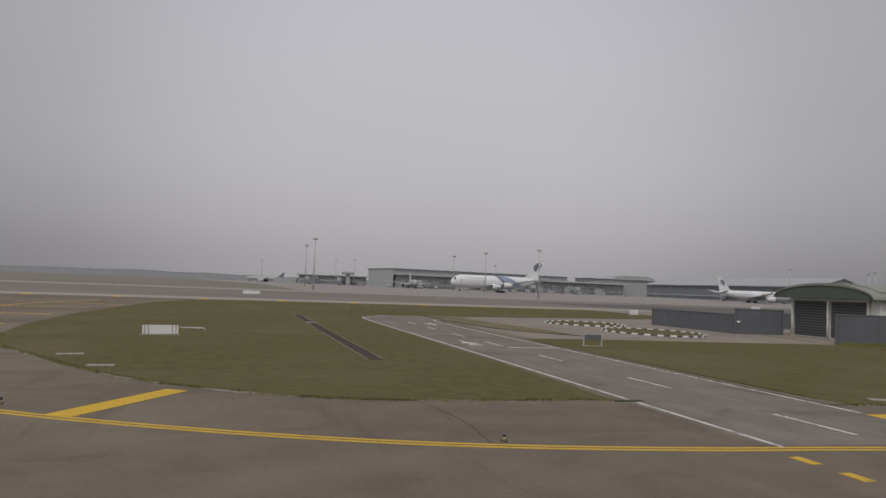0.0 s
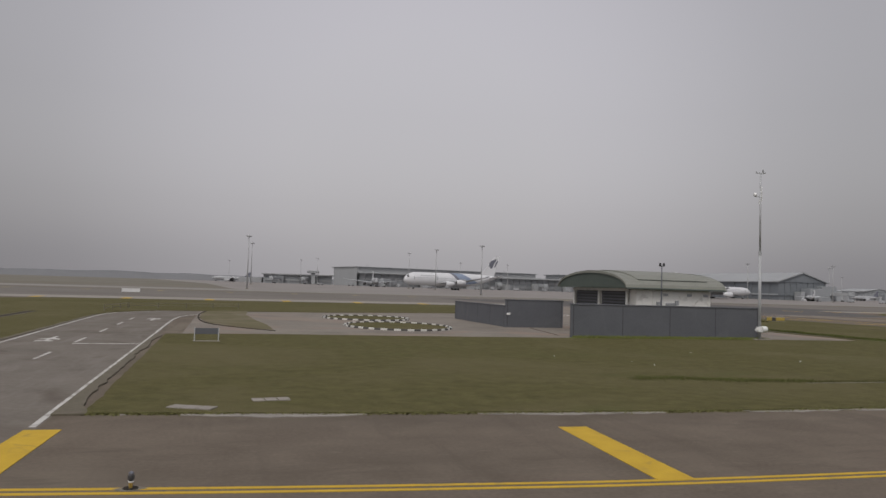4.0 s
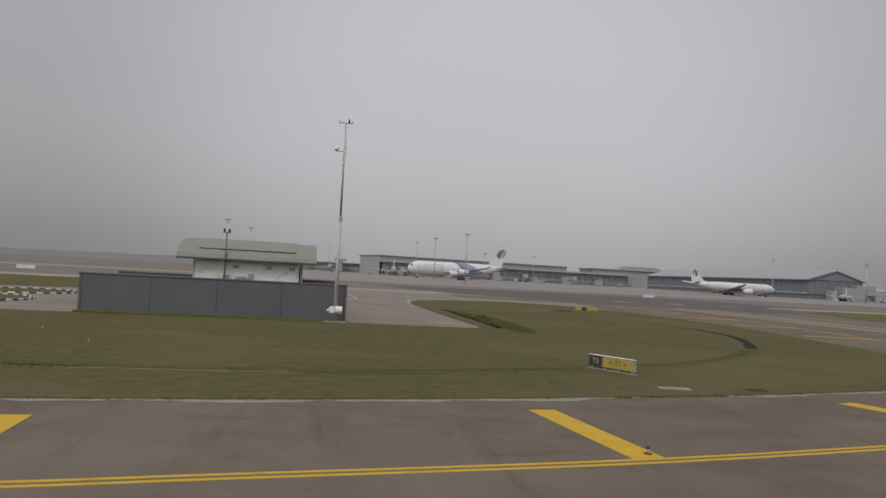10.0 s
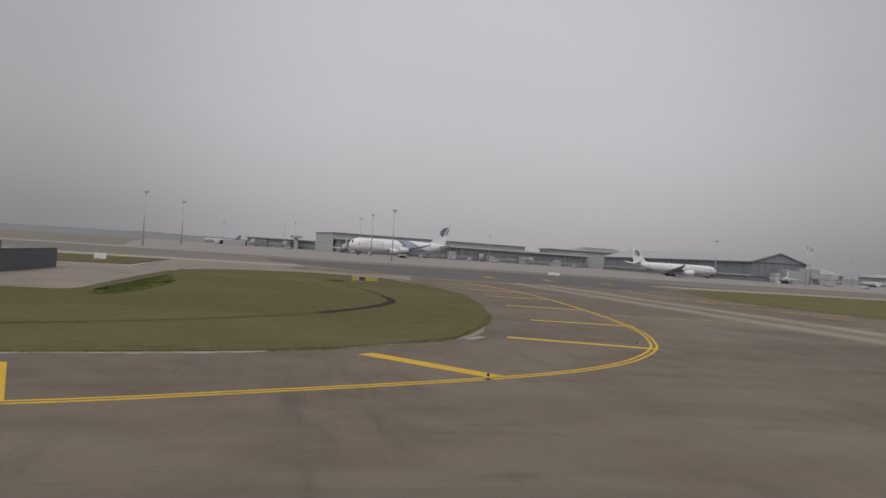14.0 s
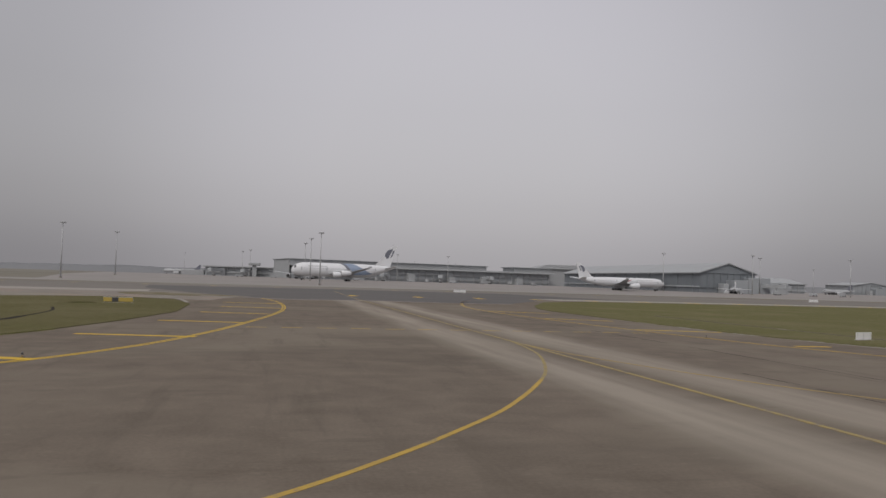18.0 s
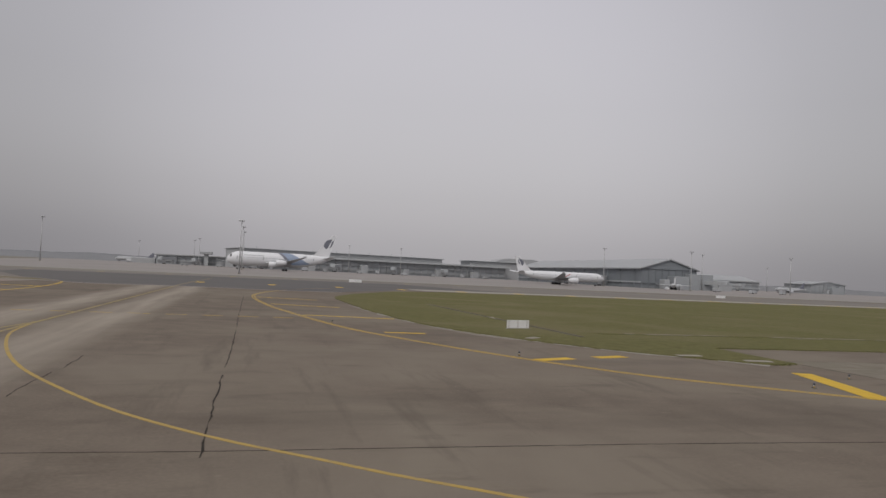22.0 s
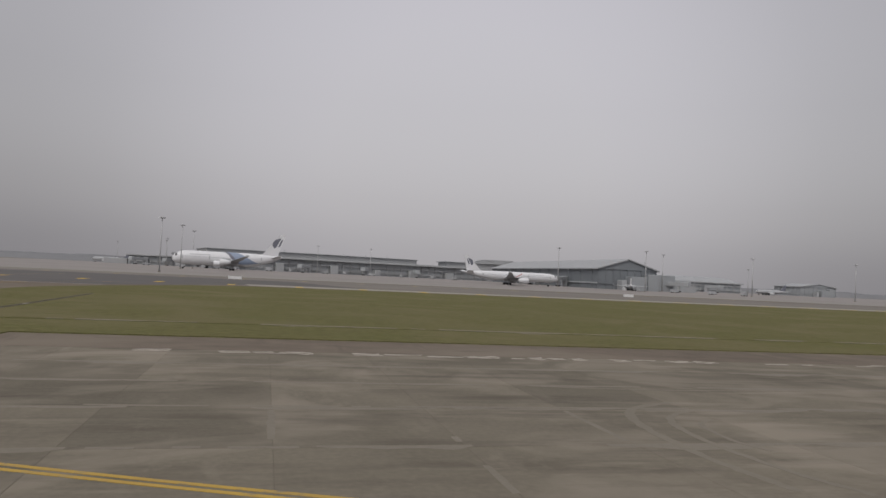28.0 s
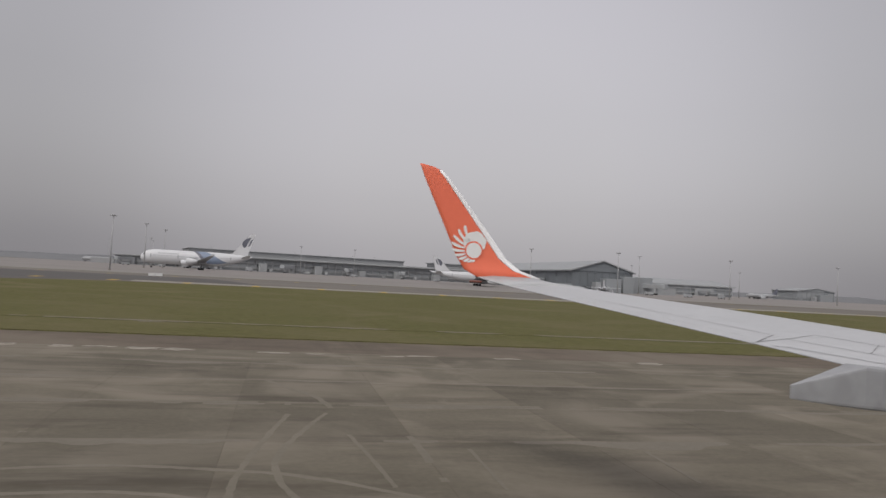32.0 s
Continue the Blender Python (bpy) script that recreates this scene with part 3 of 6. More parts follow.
EDGE_E = [(182, 162), (172, 148), (164.5, 124), (161.6, 108), (161.3, 94), (162.8, 76), (164.8, 63), (166.4, 54), (167.9, 47.6), (169.7, 42.8), (171.9, 37.4), (174.8, 31.5), (178.4, 26.1), (181.9, 22.9), (184.8, 20.5), (190.4, 16.7), (194.3, 14.2), (199.3, 11.8),
          (205.5, 9.2), (212, 6.9), (222, 3.6), (240, -1.5), (280, -12)]
for pts in (EDGE_W, EDGE_E):
    c = smooth_line(pts, 1.0)
    for off in (-0.15, 0.15):
        line("edge_line", c, 0.15, YELLOW if pts is EDGE_W else WORN_YELLOW, "double yellow taxiway edge line", 0.009, off)
line("centre_line", smooth_line([(147.9, -60), (147.9, 20), (147.95, 60), (148, 118), (148.2, 160), (150, 215)], 4), 0.26, FADED_YELLOW, "worn yellow centre line of the crossing taxiway", 0.010)
lead_in = smooth_line([(80, -0.9), (100, 0.2), (114, 3.6), (124, 8.35), (128.1, 10.5), (131.4, 12.9), (134.2, 15.8), (136.6, 18.7), (139.1, 22.1), (142.3, 27.7), (144.5, 32.6), (146.8, 40), (147.9, 48)], 0.8)
worn = next(k for k, p in enumerate(lead_in) if p[1] > 28.5)
line("lead_in_line", lead_in[:worn + 1], 0.19, WORN_YELLOW, "curved yellow lead-in line", 0.007)
line("lead_in_line", lead_in[worn:], 0.17, FADED_YELLOW, "faded end of the curved lead-in line under dust", 0.007)
line("lead_out_line", smooth_line([(148.0, 46), (148.6, 40), (150.4, 33.1), (152.4, 27.5), (154.5, 23.2), (157.2, 18.6), (159.9, 15.2), (162.3, 12.9), (164.6, 10.8), (170, 6.8), (180, 2), (196, -2.4), (215, -5)], 0.8), 0.16, THIN_YELLOW, "thin worn yellow lead-out line", 0.007)
for i in range(13):
    x = 129.6 + i * 2.75
    line("dash", [(x, 58.4 - 0.02 * i), (x + 1.6, 58.35 - 0.02 * i)], 0.3, WORN_YELLOW, "short yellow holding-position dash", 0.008)
for x in (14.35, 87.8):
    for i in range(9):
        y = 16.15 - i * 1.65
        line("dash", [(x, y), (x, y - 0.8)], 0.34, YELLOW, "short yellow dash across the taxiway", 0.008)
BARS = [((-26, 64), (-16.8, 63), 0.6), ((-26.2, 79), (-16.8, 79), 0.6), ((-25.6, 95), (-16.4, 96), 0.6), ((-23.5, 111), (-14.5, 108), 0.6), ((-21.5, 43), (-14.5, 48), 0.7), ((-14.5, 31.6), (-10.5, 37), 0.8), ((-4.7, 23.2), (-1.8, 28.3), 0.9), ((22.76, 15.95), (23.1, 21.9), 0.92), ((37.25, 14.4), (37.7, 20.4), 0.9), ((50.6, 13.9), (50.87, 19.5), 0.9), ((65.4, 14.2), (65.3, 20.3), 0.92),
        ((80.62, 16.2), (79.98, 22.25), 0.9), ((95.0, 19.2), (93.2, 24.8), 0.9), ((109.3, 24.9), (105.2, 29.6), 0.85), ((121.2, 35.2), (113.8, 37.9), 0.7), ((126.8, 48.5), (119.3, 49.9), 0.6), ((129.4, 63.6), (122.2, 65), 0.6),
        ((131.4, 78.6), (124.3, 80.5), 0.6), ((133, 93), (125.5, 95), 0.6), ((133.1, 108), (125, 109), 0.6),
        ((161.4, 98), (169.2, 94), 0.5), ((163, 80.3), (170.2, 77), 0.5), ((165.3, 62.4), (173.1, 60.5), 0.5), ((169.7, 46.2), (172.5, 46), 0.55), ((175, 31.7), (177.3, 32.7), 0.75), ((179, 33.3), (181.1, 34.0), 0.75), ((184.9, 20.3), (187.56, 27.85), 1.0)]
for a, b, w in BARS:
    line("shoulder_bar", [a, b], w, YELLOW, "thick yellow shoulder bar painted on asphalt", 0.012)
for i in [*range(-15, 6), *range(12, 34)]:
    x = -36 + 15.5 * i if i > 6 else 39.8 - 15.2 * (3 - i)
    line("shoulder_bar", [(x, far_edge(x) - 3.4), (x, far_edge(x) + 3.6)], 1.7, YELLOW, "yellow shoulder bar of the parallel taxiway", 0.012)
for i in range(30):
    line("shoulder_bar", [(-160 + 21 * i, far_edge(-160 + 21 * i) + 90), (-160 + 21 * i, far_edge(-160 + 21 * i) + 98)], 2.0, FADED_YELLOW, "yellow shoulder bar of the parallel taxiway", 0.012)
line("edge_strip", [(-420, 151), (-60, 151.5), (80, 166), (106, 168.6)], 17, KERB_EDGE, "pale edge strip of the parallel taxiway", 0.010)
line("edge_strip", [(125.6, 136), (134.5, 129.6), (150, 132.6), (166, 129.6), (177, 132)], 0.8, KERB_EDGE, "pale joint strip where the new asphalt begins", 0.012)
line("edge_strip", [(200, 174.5), (400, 194.5), (900, 195)], 15, KERB_EDGE, "pale edge strip of the parallel taxiway", 0.010)
# service road paint
line("road_edge_line", smooth_line([(14.95, 17.2), (14.95, 50), (14.9, 82), (15.8, 90.5), (19.8, 97.6)], 2), 0.17, WHITE_LINE, "white road edge line", 0.014)
line("road_edge_line", smooth_line([(22.75, 22.3), (22.75, 50), (22.8, 80), (24.2, 87.5), (28.5, 95)], 2), 0.17, WHITE_LINE, "white road edge line", 0.014)
for y0, y1 in ((18.6, 22.2), (28.7, 32.3), (39.8, 43.4), (49.9, 53.5), (59.1, 62.7), (68.2, 71.8), (76.4, 80)):
    line("road_dash", [(18.85, y0), (18.85, y1)], 0.16, WHITE_LINE, "white road centre dash", 0.014)
line("stop_line", [(18.9, 48.8), (22.7, 48.8)], 0.25, WHITE_LINE, "white stop line on the road", 0.015)
for x, y, s in ((17.0, 52.3, 1), (20.9, 77.4, -1)):
    symbol = bmesh.new()
    half = [(0.0, 2.3), (0.1, 1.8), (0.12, 0.5), (0.62, -0.2), (0.62, -0.7), (0.12, -0.3), (0.1, -1.3), (0.5, -1.6), (0.5, -2.1), (0.0, -1.9)]
    prism([(x + s * p, y + s * q) for p, q in half + [(-p, q) for p, q in half[-2:0:-1]]], 0.004, 0.016, symbol)
    tagged(part("road_symbol", symbol, WHITE_LINE), "white aircraft-shaped symbol painted on the road", "marking", "painted lines", "structure")
# pale lane from the yard to the parallel taxiway, with white corner lines
tagged(part("yard_lane", prism([(90.8, 113.2), (98, 120.4), (108, 124.4), (117, 119.4), (122.5, 116), (124, 127.6), (126, 136), (128, 140), (122, 149), (112, 160), (86, 158.6), (80.4, 157), (80.4, 116.2), (86, 116)], -0.02, 0.010), PALE),
       "pale concrete lane leading out of the yard", "road", kind="structure")
line("lane_line", smooth_line([(87.7, 100), (88.3, 106.4), (90.4, 113.4), (94, 117.4), (98.4, 120.7)], 0.8), 0.25, WHITE_LINE, "white line round the yard corner", 0.016)
line("lane_line", smooth_line([(78, 104.5), (80.8, 108), (81, 114), (80.7, 124)], 0.8), 0.25, WHITE_LINE, "white line round the yard corner", 0.016)
line("edging", smooth_line([(98, 120.2), (108, 124.2), (117, 119.2), (120.4, 105)], 1.0), 0.5, KERB_EDGE, "pale edging along the far side of the lawn", 0.056)


def guard_rail(x0, y0, x1, y1, n, label):
    g = empty("guard_rail", pose(x0, y0, 0.0, 0, 0, math.degrees(math.atan2(y1 - y0, x1 - x0))), label, "guard rail", "guard rails")
    d = math.hypot(x1 - x0, y1 - y0)
    for z in (0.35, 0.68):
        part("rail", boxes((0, d, -0.03, 0.03, z, z + 0.06), bevel=0.01), CHANNEL, g)
    for k in range(n):
        part("post", boxes((d * k / (n - 1) - 0.04, d * k / (n - 1) + 0.04, 0.031, 0.09, 0, 0.78)), CHANNEL, g)
    return g


guard_rail(14.1, 94, 15.6, 103, 4, "low grey steel guard rail at the bend of the road")
guard_rail(15.7, 103.1, 29.5, 108.2, 5, "low grey steel guard rail along the bend of the road")
# drains and inspection slabs in the grass


WORN_DRAIN = material("silted_drain", (0.035, 0.031, 0.026), (0.085, 0.074, 0.06), 0.95, scale=0.8, fine=6.0, spec=0.05)


def drain(pts, width, label, mat=DRAIN, z=GRASS_TOP + 0.012, lips=(), lip=0.1):
    d = empty("drain", pose(0, 0, 0), label, "drain", "grass drains", "structure")
    part("channel", ribbon(pts, width, 0.0, z, ragged=width * 0.1), mat, d)
    if lips:
        for off in (-width / 2 - 0.06, width / 2 + 0.06):
            part("lip", ribbon(pts, lip, 0.0, z + 0.015, off, ragged=lip * 0.4), KERB_EDGE if lip > 0.08 else CHANNEL, d)
        for k in lips:
            x, y = pts[k]
            part("cross_slab", boxes((x - width * 0.62, x + width * 0.62, y - 0.5, y + 0.5, 0.0, z + 0.03), bevel=0.015), KERB_EDGE, d)
    return d


drain(smooth_line([(7.55, 39), (7.5, 60), (7.5, 74), (7.45, 90)], 1.5), 0.78, "dark open drain with pale concrete lips across the grass", WORN_DRAIN, lips=(23,), lip=0.07)
drain(smooth_line([(184.2, 46), (184.1, 66), (183.9, 92)], 1.5), 0.3, "dark open drain across the grass with a pale slab", WORN_DRAIN, lips=(13,), lip=0.05)
drain(smooth_line([(104.25, 47.1), (107.6, 52.7), (109.6, 57), (111.1, 62), (111.2, 67)], 0.8), 0.75, "curved dark drain in the grass")
drain(smooth_line([(111.2, 67.2), (111.2, 72), (110.6, 78), (109, 84)], 0.8), 0.3, "narrow dark drain in the grass")
drain(smooth_line([(88.4, 58.5), (88.6, 66), (88.75, 78), (88.85, 91.5)], 1.0), 0.3, "dark drain with a pale lip beside the yard", WORN_DRAIN, GRASS_TOP + 0.012)
drain(smooth_line([(88.15, 62), (88.35, 70), (88.5, 80), (88.6, 91.5)], 1.0), 0.09, "pale concrete lip of the drain beside the yard", CHANNEL, GRASS_TOP + 0.02)
drain(smooth_line([(74, 29.6), (87.4, 33.6), (94.6, 37.7), (100, 42.3), (104, 46.8)], 0.6), 0.1, "thin dark line of the drain in the grass", ROUGH)
drain(smooth_line([(54, 28.7), (62, 28.65), (66, 28.75), (70, 28.8), (72, 29.1)], 1.0), 0.12, "thin pale concrete channel in the grass", CHANNEL)
drain(smooth_line([(72.4, 29.05), (75, 29.25), (78.4, 29.7)], 0.8), 0.16, "dark weedy stretch of the channel in the grass", ROUGH)
drain(smooth_line([(187.2, 49), (198, 49.8), (236, 49.8), (300, 49.8), (380, 49.8)], 1.2), 0.3, "shallow weedy channel in the grass", ROUGH)
tagged(part("worn_strip", broken_band(smooth_line([(190, 50.3), (205, 50.7), (240, 50.8), (300, 50.8)], 0.6), 1.3, 0.0, GRASS_TOP + 0.006, 9), DIRT), "pale worn earth along the channel in the grass", "dirt", "dirt margins", "structure")
drain(smooth_line([(25.3, 98.6), (24.85, 90), (24.95, 82), (25.5, 75), (26.5, 70.4), (28.1, 67), (29.6, 64.6), (31.6, 62)], 1.0), 0.16, "dark kerb and drain round the grass wedge", WORN_DRAIN, 0.07)
drain([(60, 76), (58, 70), (56.4, 60.5)], 0.3, "narrow drain in the yard", JOINT, 0.03)
for x, y, a, w in ((-7.7, 40.3, 12, 1.3), (-5.5, 35.4, 0, 1.2), (26.7, 24.75, -25, 1.5), (29.2, 26.1, 5, 1.3), (87.25, 27.1, -14, 1.3), (91.0, 27.25, -12, 0.9), (111.6, 36.3, 50, 1.6), (188.6, 32.4, -10, 1.6), (185.6, 34.6, 0, 1.5), (179.6, 44, 40, 1.2)):
    bm = bmesh.new()
    for k in range(3):
        box(bm, -w / 2 + k * w / 3 + 0.02, -w / 2 + (k + 1) * w / 3 - 0.02, -0.28, 0.28, -0.02, GRASS_TOP + 0.03 + 0.004 * k, 0.01)
    ob = part("inspection_slab", bm, KERB_EDGE if w > 1 else WORN_DRAIN)
    ob.matrix_basis = pose(x, y, 0, 0, 0, a)
    tagged(ob, "weathered concrete inspection slab in the grass", "slab", "inspection slabs")

for pts, w in ((smooth_line([(154.0, 30.6), (154.12, 27.4), (154.15, 26.8)], 0.3), 0.045), (smooth_line([(154.02, 25.6), (153.95, 23), (153.97, 20.6)], 0.3), 0.045), (smooth_line([(154.1, 18.2), (154.2, 16), (154.25, 13.9), (154.3, 11.6), (154.45, 8)], 0.3), 0.045), (smooth_line([(159.9, 100), (159.9, 60), (159.95, 36), (159.85, 24), (159.8, 13.2)], 0.5), 0.055),
               (smooth_line([(154.25, 13.9), (160, 13.75), (166, 13.8), (173.9, 13.75), (185.5, 13.3), (190.7, 13.2)], 0.3), 0.035), (smooth_line([(6.5, 25.2), (7.0, 22), (6.8, 18.6)], 0.4), 0.016), (smooth_line([(187.2, 20.3), (189.2, 19.6), (190.7, 19.1)], 0.4), 0.3)):
    mat = DIRT if w == 0.3 else DRAIN
    if w < 0.1:
        pts = [(x + 0.09 * noise.noise((x * 0.9, y * 0.9, 2)) + 0.03 * noise.noise((x * 4, y * 4, 5)), y + 0.05 * noise.noise((x * 4, y * 4, 8))) for x, y in pts]
        gaps = [k for k in range(len(pts)) if noise.noise((pts[k][0] * 0.25, pts[k][1] * 0.25, 4)) > (0.22 if w > 0.05 else 0.6)]
        first_k = 0
        for k in gaps + [len(pts)]:
            if k - first_k > 4:
                tagged(part("crack", ribbon(pts[first_k:k], w * 0.8, -0.004, 0.006, ragged=w * 0.38), mat), "thin jagged crack in the asphalt", "crack", "pavement cracks", "structure")
            first_k = k + 1
        continue
    tagged(part("crack", ribbon(pts, w, -0.004, 0.006, ragged=w * 0.35), mat), "sealed crack across the asphalt" if w < 0.3 else "pale repair strip across the asphalt", "crack", "pavement cracks", "structure")
PALE_RUB = material("pale_tyre_scrub", (0.122, 0.108, 0.084), (0.195, 0.173, 0.137), 0.9, scale=0.5, fine=5.0)
FAINT_RUB = material("faint_tyre_scrub", (0.13, 0.115, 0.089), (0.185, 0.164, 0.128), 0.9, scale=0.4, fine=5.0)
for k, (pts, w) in enumerate((([(217, 5.6), (221.2, 7.9), (224.7, 9.6), (226.4, 10.2), (228.4, 10.7), (230.2, 10.9), (232, 10.6), (233.8, 10.1), (235.6, 8.9), (237.6, 7)], 0.13),
               ([(224, 7.4), (226.2, 8.5), (227.4, 8.8), (228.8, 9.0), (229.8, 9.1), (230.9, 9.0), (232.1, 8.6), (234, 7.6)], 0.12), ([(224.95, 14.9), (225, 14), (224.6, 13.1), (223.9, 12.2), (223.1, 10.7)], 0.15),
               ([(226.75, 14.5), (226.5, 13.3), (226.1, 12.4), (225.1, 10.9)], 0.15), ([(224.2, 9.9), (225.3, 11.2), (226, 11.8)], 0.08), ([(233.7, 16.6), (232.95, 12.4), (232.6, 9.5), (232.6, 7)], 0.1), ([(234.8, 16.8), (234.3, 15.2), (233.7, 13), (233.4, 11.3), (233.5, 9.6), (234, 8)], 0.1),
               ([(233, 23), (233.8, 21.2), (234.6, 19.6), (235, 17.6)], 0.14), ([(235.2, 13.9), (235.5, 11.4), (235.7, 9.2)], 0.07), ([(242.6, 12.2), (242.4, 9.4)], 0.08), ([(238.0, 12.4), (237.9, 9)], 0.06),
               ([(218.6, 19.6), (216.8, 18.6), (215.9, 17.5), (215.3, 15.7), (215.05, 13.5), (215, 11.4), (215.3, 9)], 0.2), ([(218.8, 18.2), (217.4, 17.3), (216.6, 16.2), (216.2, 14.6), (216.1, 12.6), (216.3, 10.4), (216.8, 8.6)], 0.16), ([(218.2, 16.6), (217.4, 15.8), (217.1, 14.9), (216.95, 13.6), (217.25, 12.4)], 0.12), ([(221.7, 13.2), (221.1, 11.6), (220.8, 10.4)], 0.08), ([(214.5, 23), (220, 22.4), (227, 22.6)], 0.12))):
    tagged(part("tyre_scrub", ribbon(smooth_line(pts, 0.22), w * 1.5, -0.01, 0.0022 + 0.0002 * k, ragged=w * 0.25), PALE_RUB if k in (0, 1, 2, 3) else FAINT_RUB), "pale curved tyre scrub on concrete", "tyre mark", "tyre marks", "structure")

# scraps of litter lying in the grass


def litter(x, y, r, turn):
    bm = bmesh.new()
    bmesh.ops.create_icosphere(bm, subdivisions=1, radius=r)
    for v in bm.verts:
        v.co *= 0.7 + 0.5 * noise.noise((v.co.x * 20 + x, v.co.y * 20 + y, v.co.z * 20))
        v.co.z *= 0.55
    ob = part("litter", bm, BOARD_WHITE)
    ob.matrix_basis = pose(x, y, GRASS_TOP + r * 0.3, 0, 0, turn)
    return tagged(ob, "small crumpled scrap of white litter in the grass", "litter", "litter scraps")


for x, y, r in ((46.9, 41.2, 0.05), (50.7, 36.3, 0.06), (50.3, 38.0, 0.05), (58.5, 44, 0.05), (62.4, 38.2, 0.05)):
    litter(x, y, r, x * 40)

# ---- walled compound ----
WALL_H = 2.95


def wall_run(name, x0, x1, y0, y1, h, label):
    """A rendered wall with a coping and pilaster joints."""
    w = empty(name, pose(0, 0, 0), label, "wall", "compound walls", "structure")
    part("panel", boxes((x0, x1, y0, y1, -0.05, h - 0.12)), DARK_WALL, w)
    part("coping", boxes((x0 - 0.05, x1 + 0.05, y0 - 0.05, y1 + 0.05, h - 0.12, h), bevel=0.02), DARK_WALL, w)
    along_x = (x1 - x0) > (y1 - y0)
    n = max(1, round(((x1 - x0) if along_x else (y1 - y0)) / 4.6))
    for i in range(n + 1):
        if along_x:
            c = x0 + 0.2 + (x1 - x0 - 0.4) * i / n
            part("joint", boxes((c - 0.035, c + 0.035, y0 - 0.008, y0 - 0.001, -0.05, h - 0.13)), WALL_JOINT, w)
        else:
            c = y0 + 0.2 + (y1 - y0 - 0.4) * i / n
            part("joint", boxes((x0 - 0.008, x0 - 0.001, c - 0.035, c + 0.035, -0.05, h - 0.13)), WALL_JOINT, w)
    return w


wall_run("wall_south", 56.4, 76.05, 58.05, 58.3, WALL_H, "long dark grey rendered compound wall rising from the grass")
wall_run("wall_north", 71.3, 76.25, 75.0, 75.25, WALL_H, "dark grey rendered wall behind the compound")
wall_run("wall_rear", 75.95, 76.2, 75.3, 93, 2.2, "lower dark grey rendered wall running back across the yard")
wall_run("wall_recess", 55.9, 62.5, 72.3, 72.55, WALL_H, "dark grey rendered wall set back from the front")
wall_run("wall_west", 55.9, 56.15, 72.55, 90, 2.3, "lower dark grey rendered wall running back")

wall_lamp = empty("wall_lamp", pose(56.2, 72.3, 1.4), "small white bulkhead lamp on the dark wall", "lamp")
part("backplate", boxes((-0.14, 0.14, -0.03, -0.002, -0.12, 0.12), bevel=0.01), STEEL, wall_lamp)
part("cover", boxes((-0.2, 0.2, -0.14, -0.031, -0.1, 0.12), bevel=0.04), WHITE, wall_lamp)
house = empty("pump_house", pose(68.5, 67.15, 0), "cream rendered plant house with a barrel-vaulted pale green metal roof", "building")
part("wall", boxes((-4.3, 3.75, -6.7, 5.6, 0.0, 4.5)), CREAM, house, "cream rendered wall, stained")


def vault(y0, y1, eave, rise, x0, x1, thick, n=16):
    bm = bmesh.new()
    half = (y1 - y0) / 2
    turns = [math.pi * k / n for k in range(n + 1)]
    loops = []
    for x in (x0, x1):
        up = [(x, y0 + half - half * math.cos(t), eave + rise * math.sin(t)) for t in turns]
        dn = [(x, y0 + half - (half - thick * 0.5) * math.cos(t), eave - 0.06 + (rise - thick) * math.sin(t)) for t in reversed(turns)]
        loops.append(up + dn)
    return loft(bm, loops)


roof = part("roof", vault(-7.25, 7.25, 4.5, 1.66, -5.7, 5.1, 0.18), GREEN_ROOF, house, "pale green barrel roof")
for k in range(18):
    part("roof_rib", vault(-7.27, 7.27, 4.5, 1.69, -5.6 + 0.62 * k, -5.57 + 0.62 * k, 0.08, 12), GREEN_ROOF, roof)
part("gutter", boxes((-5.7, 5.1, -7.38, -7.22, 4.36, 4.52), bevel=0.02), SHADE_GREEN, house, "dark green gutter")
sheet = bmesh.new()
arc = [math.radians(27 + 126 * k / 14) for k in range(15)]
loft(sheet, [[(x, -7.3 * math.cos(a), 4.5 + 1.76 * math.sin(a)) for a in arc] + [(x, -7.2 * math.cos(a), 4.5 + 1.6 * math.sin(a)) for a in reversed(arc)] for x in (-4.1, 3.45)])
part("raised_sheet", sheet, GREEN_ROOF, roof, "raised middle sheet of the roof")
part("roof_seam", boxes((-4.1, 3.45, -6.56, -6.5, 5.24, 5.29)), SHADE_GREEN, roof, "dark seam across the roof")
for x, s in ((-5.6, 1), (4.95, 1)):
    bm = bmesh.new()
    lo = [(-6.9, 4.44)] + [(-7.0 * math.cos(math.pi * k / 14), 4.46 + 1.5 * math.sin(math.pi * k / 14)) for k in range(1, 14)] + [(6.9, 4.44)]
    loft(bm, [[(x, a, c) for a, c in lo], [(x + 0.08, a, c) for a, c in lo]])
    part("tympanum", bm, SHADE_GREEN, house, "dark arched gable panel")
for x, ys in ((-4.5, (-5.4, 0.0, 5.4)), (3.95, (0.0, 5.4))):
    part("beam", boxes((x - 0.1, x + 0.1, -5.6, 5.7, 4.16, 4.4)), CREAM, house)
    for y in ys:
        part("column", tube(bmesh.new(), [((x, y, 0), 0.15), ((x, y, 4.18), 0.15)], 16), CREAM, house, smooth=True)
for x0, x1, dx in ((-4.37, -4.301, -0.05), (3.751, 3.82, 0.05)):
    for y0, y1 in ((-5.3, -0.3), (0.3, 5.2)):
        door = part("louvre_door", boxes((x0, x1, y0, y1, 0.15, 4.2)), DARK, house, "dark louvred door")
        for k in range(13):
            part("slat", boxes((x0 + dx, x1 + dx, y0 + 0.1, y1 - 0.1, 0.3 + 0.3 * k, 0.45 + 0.3 * k)), DARK_WALL, door)
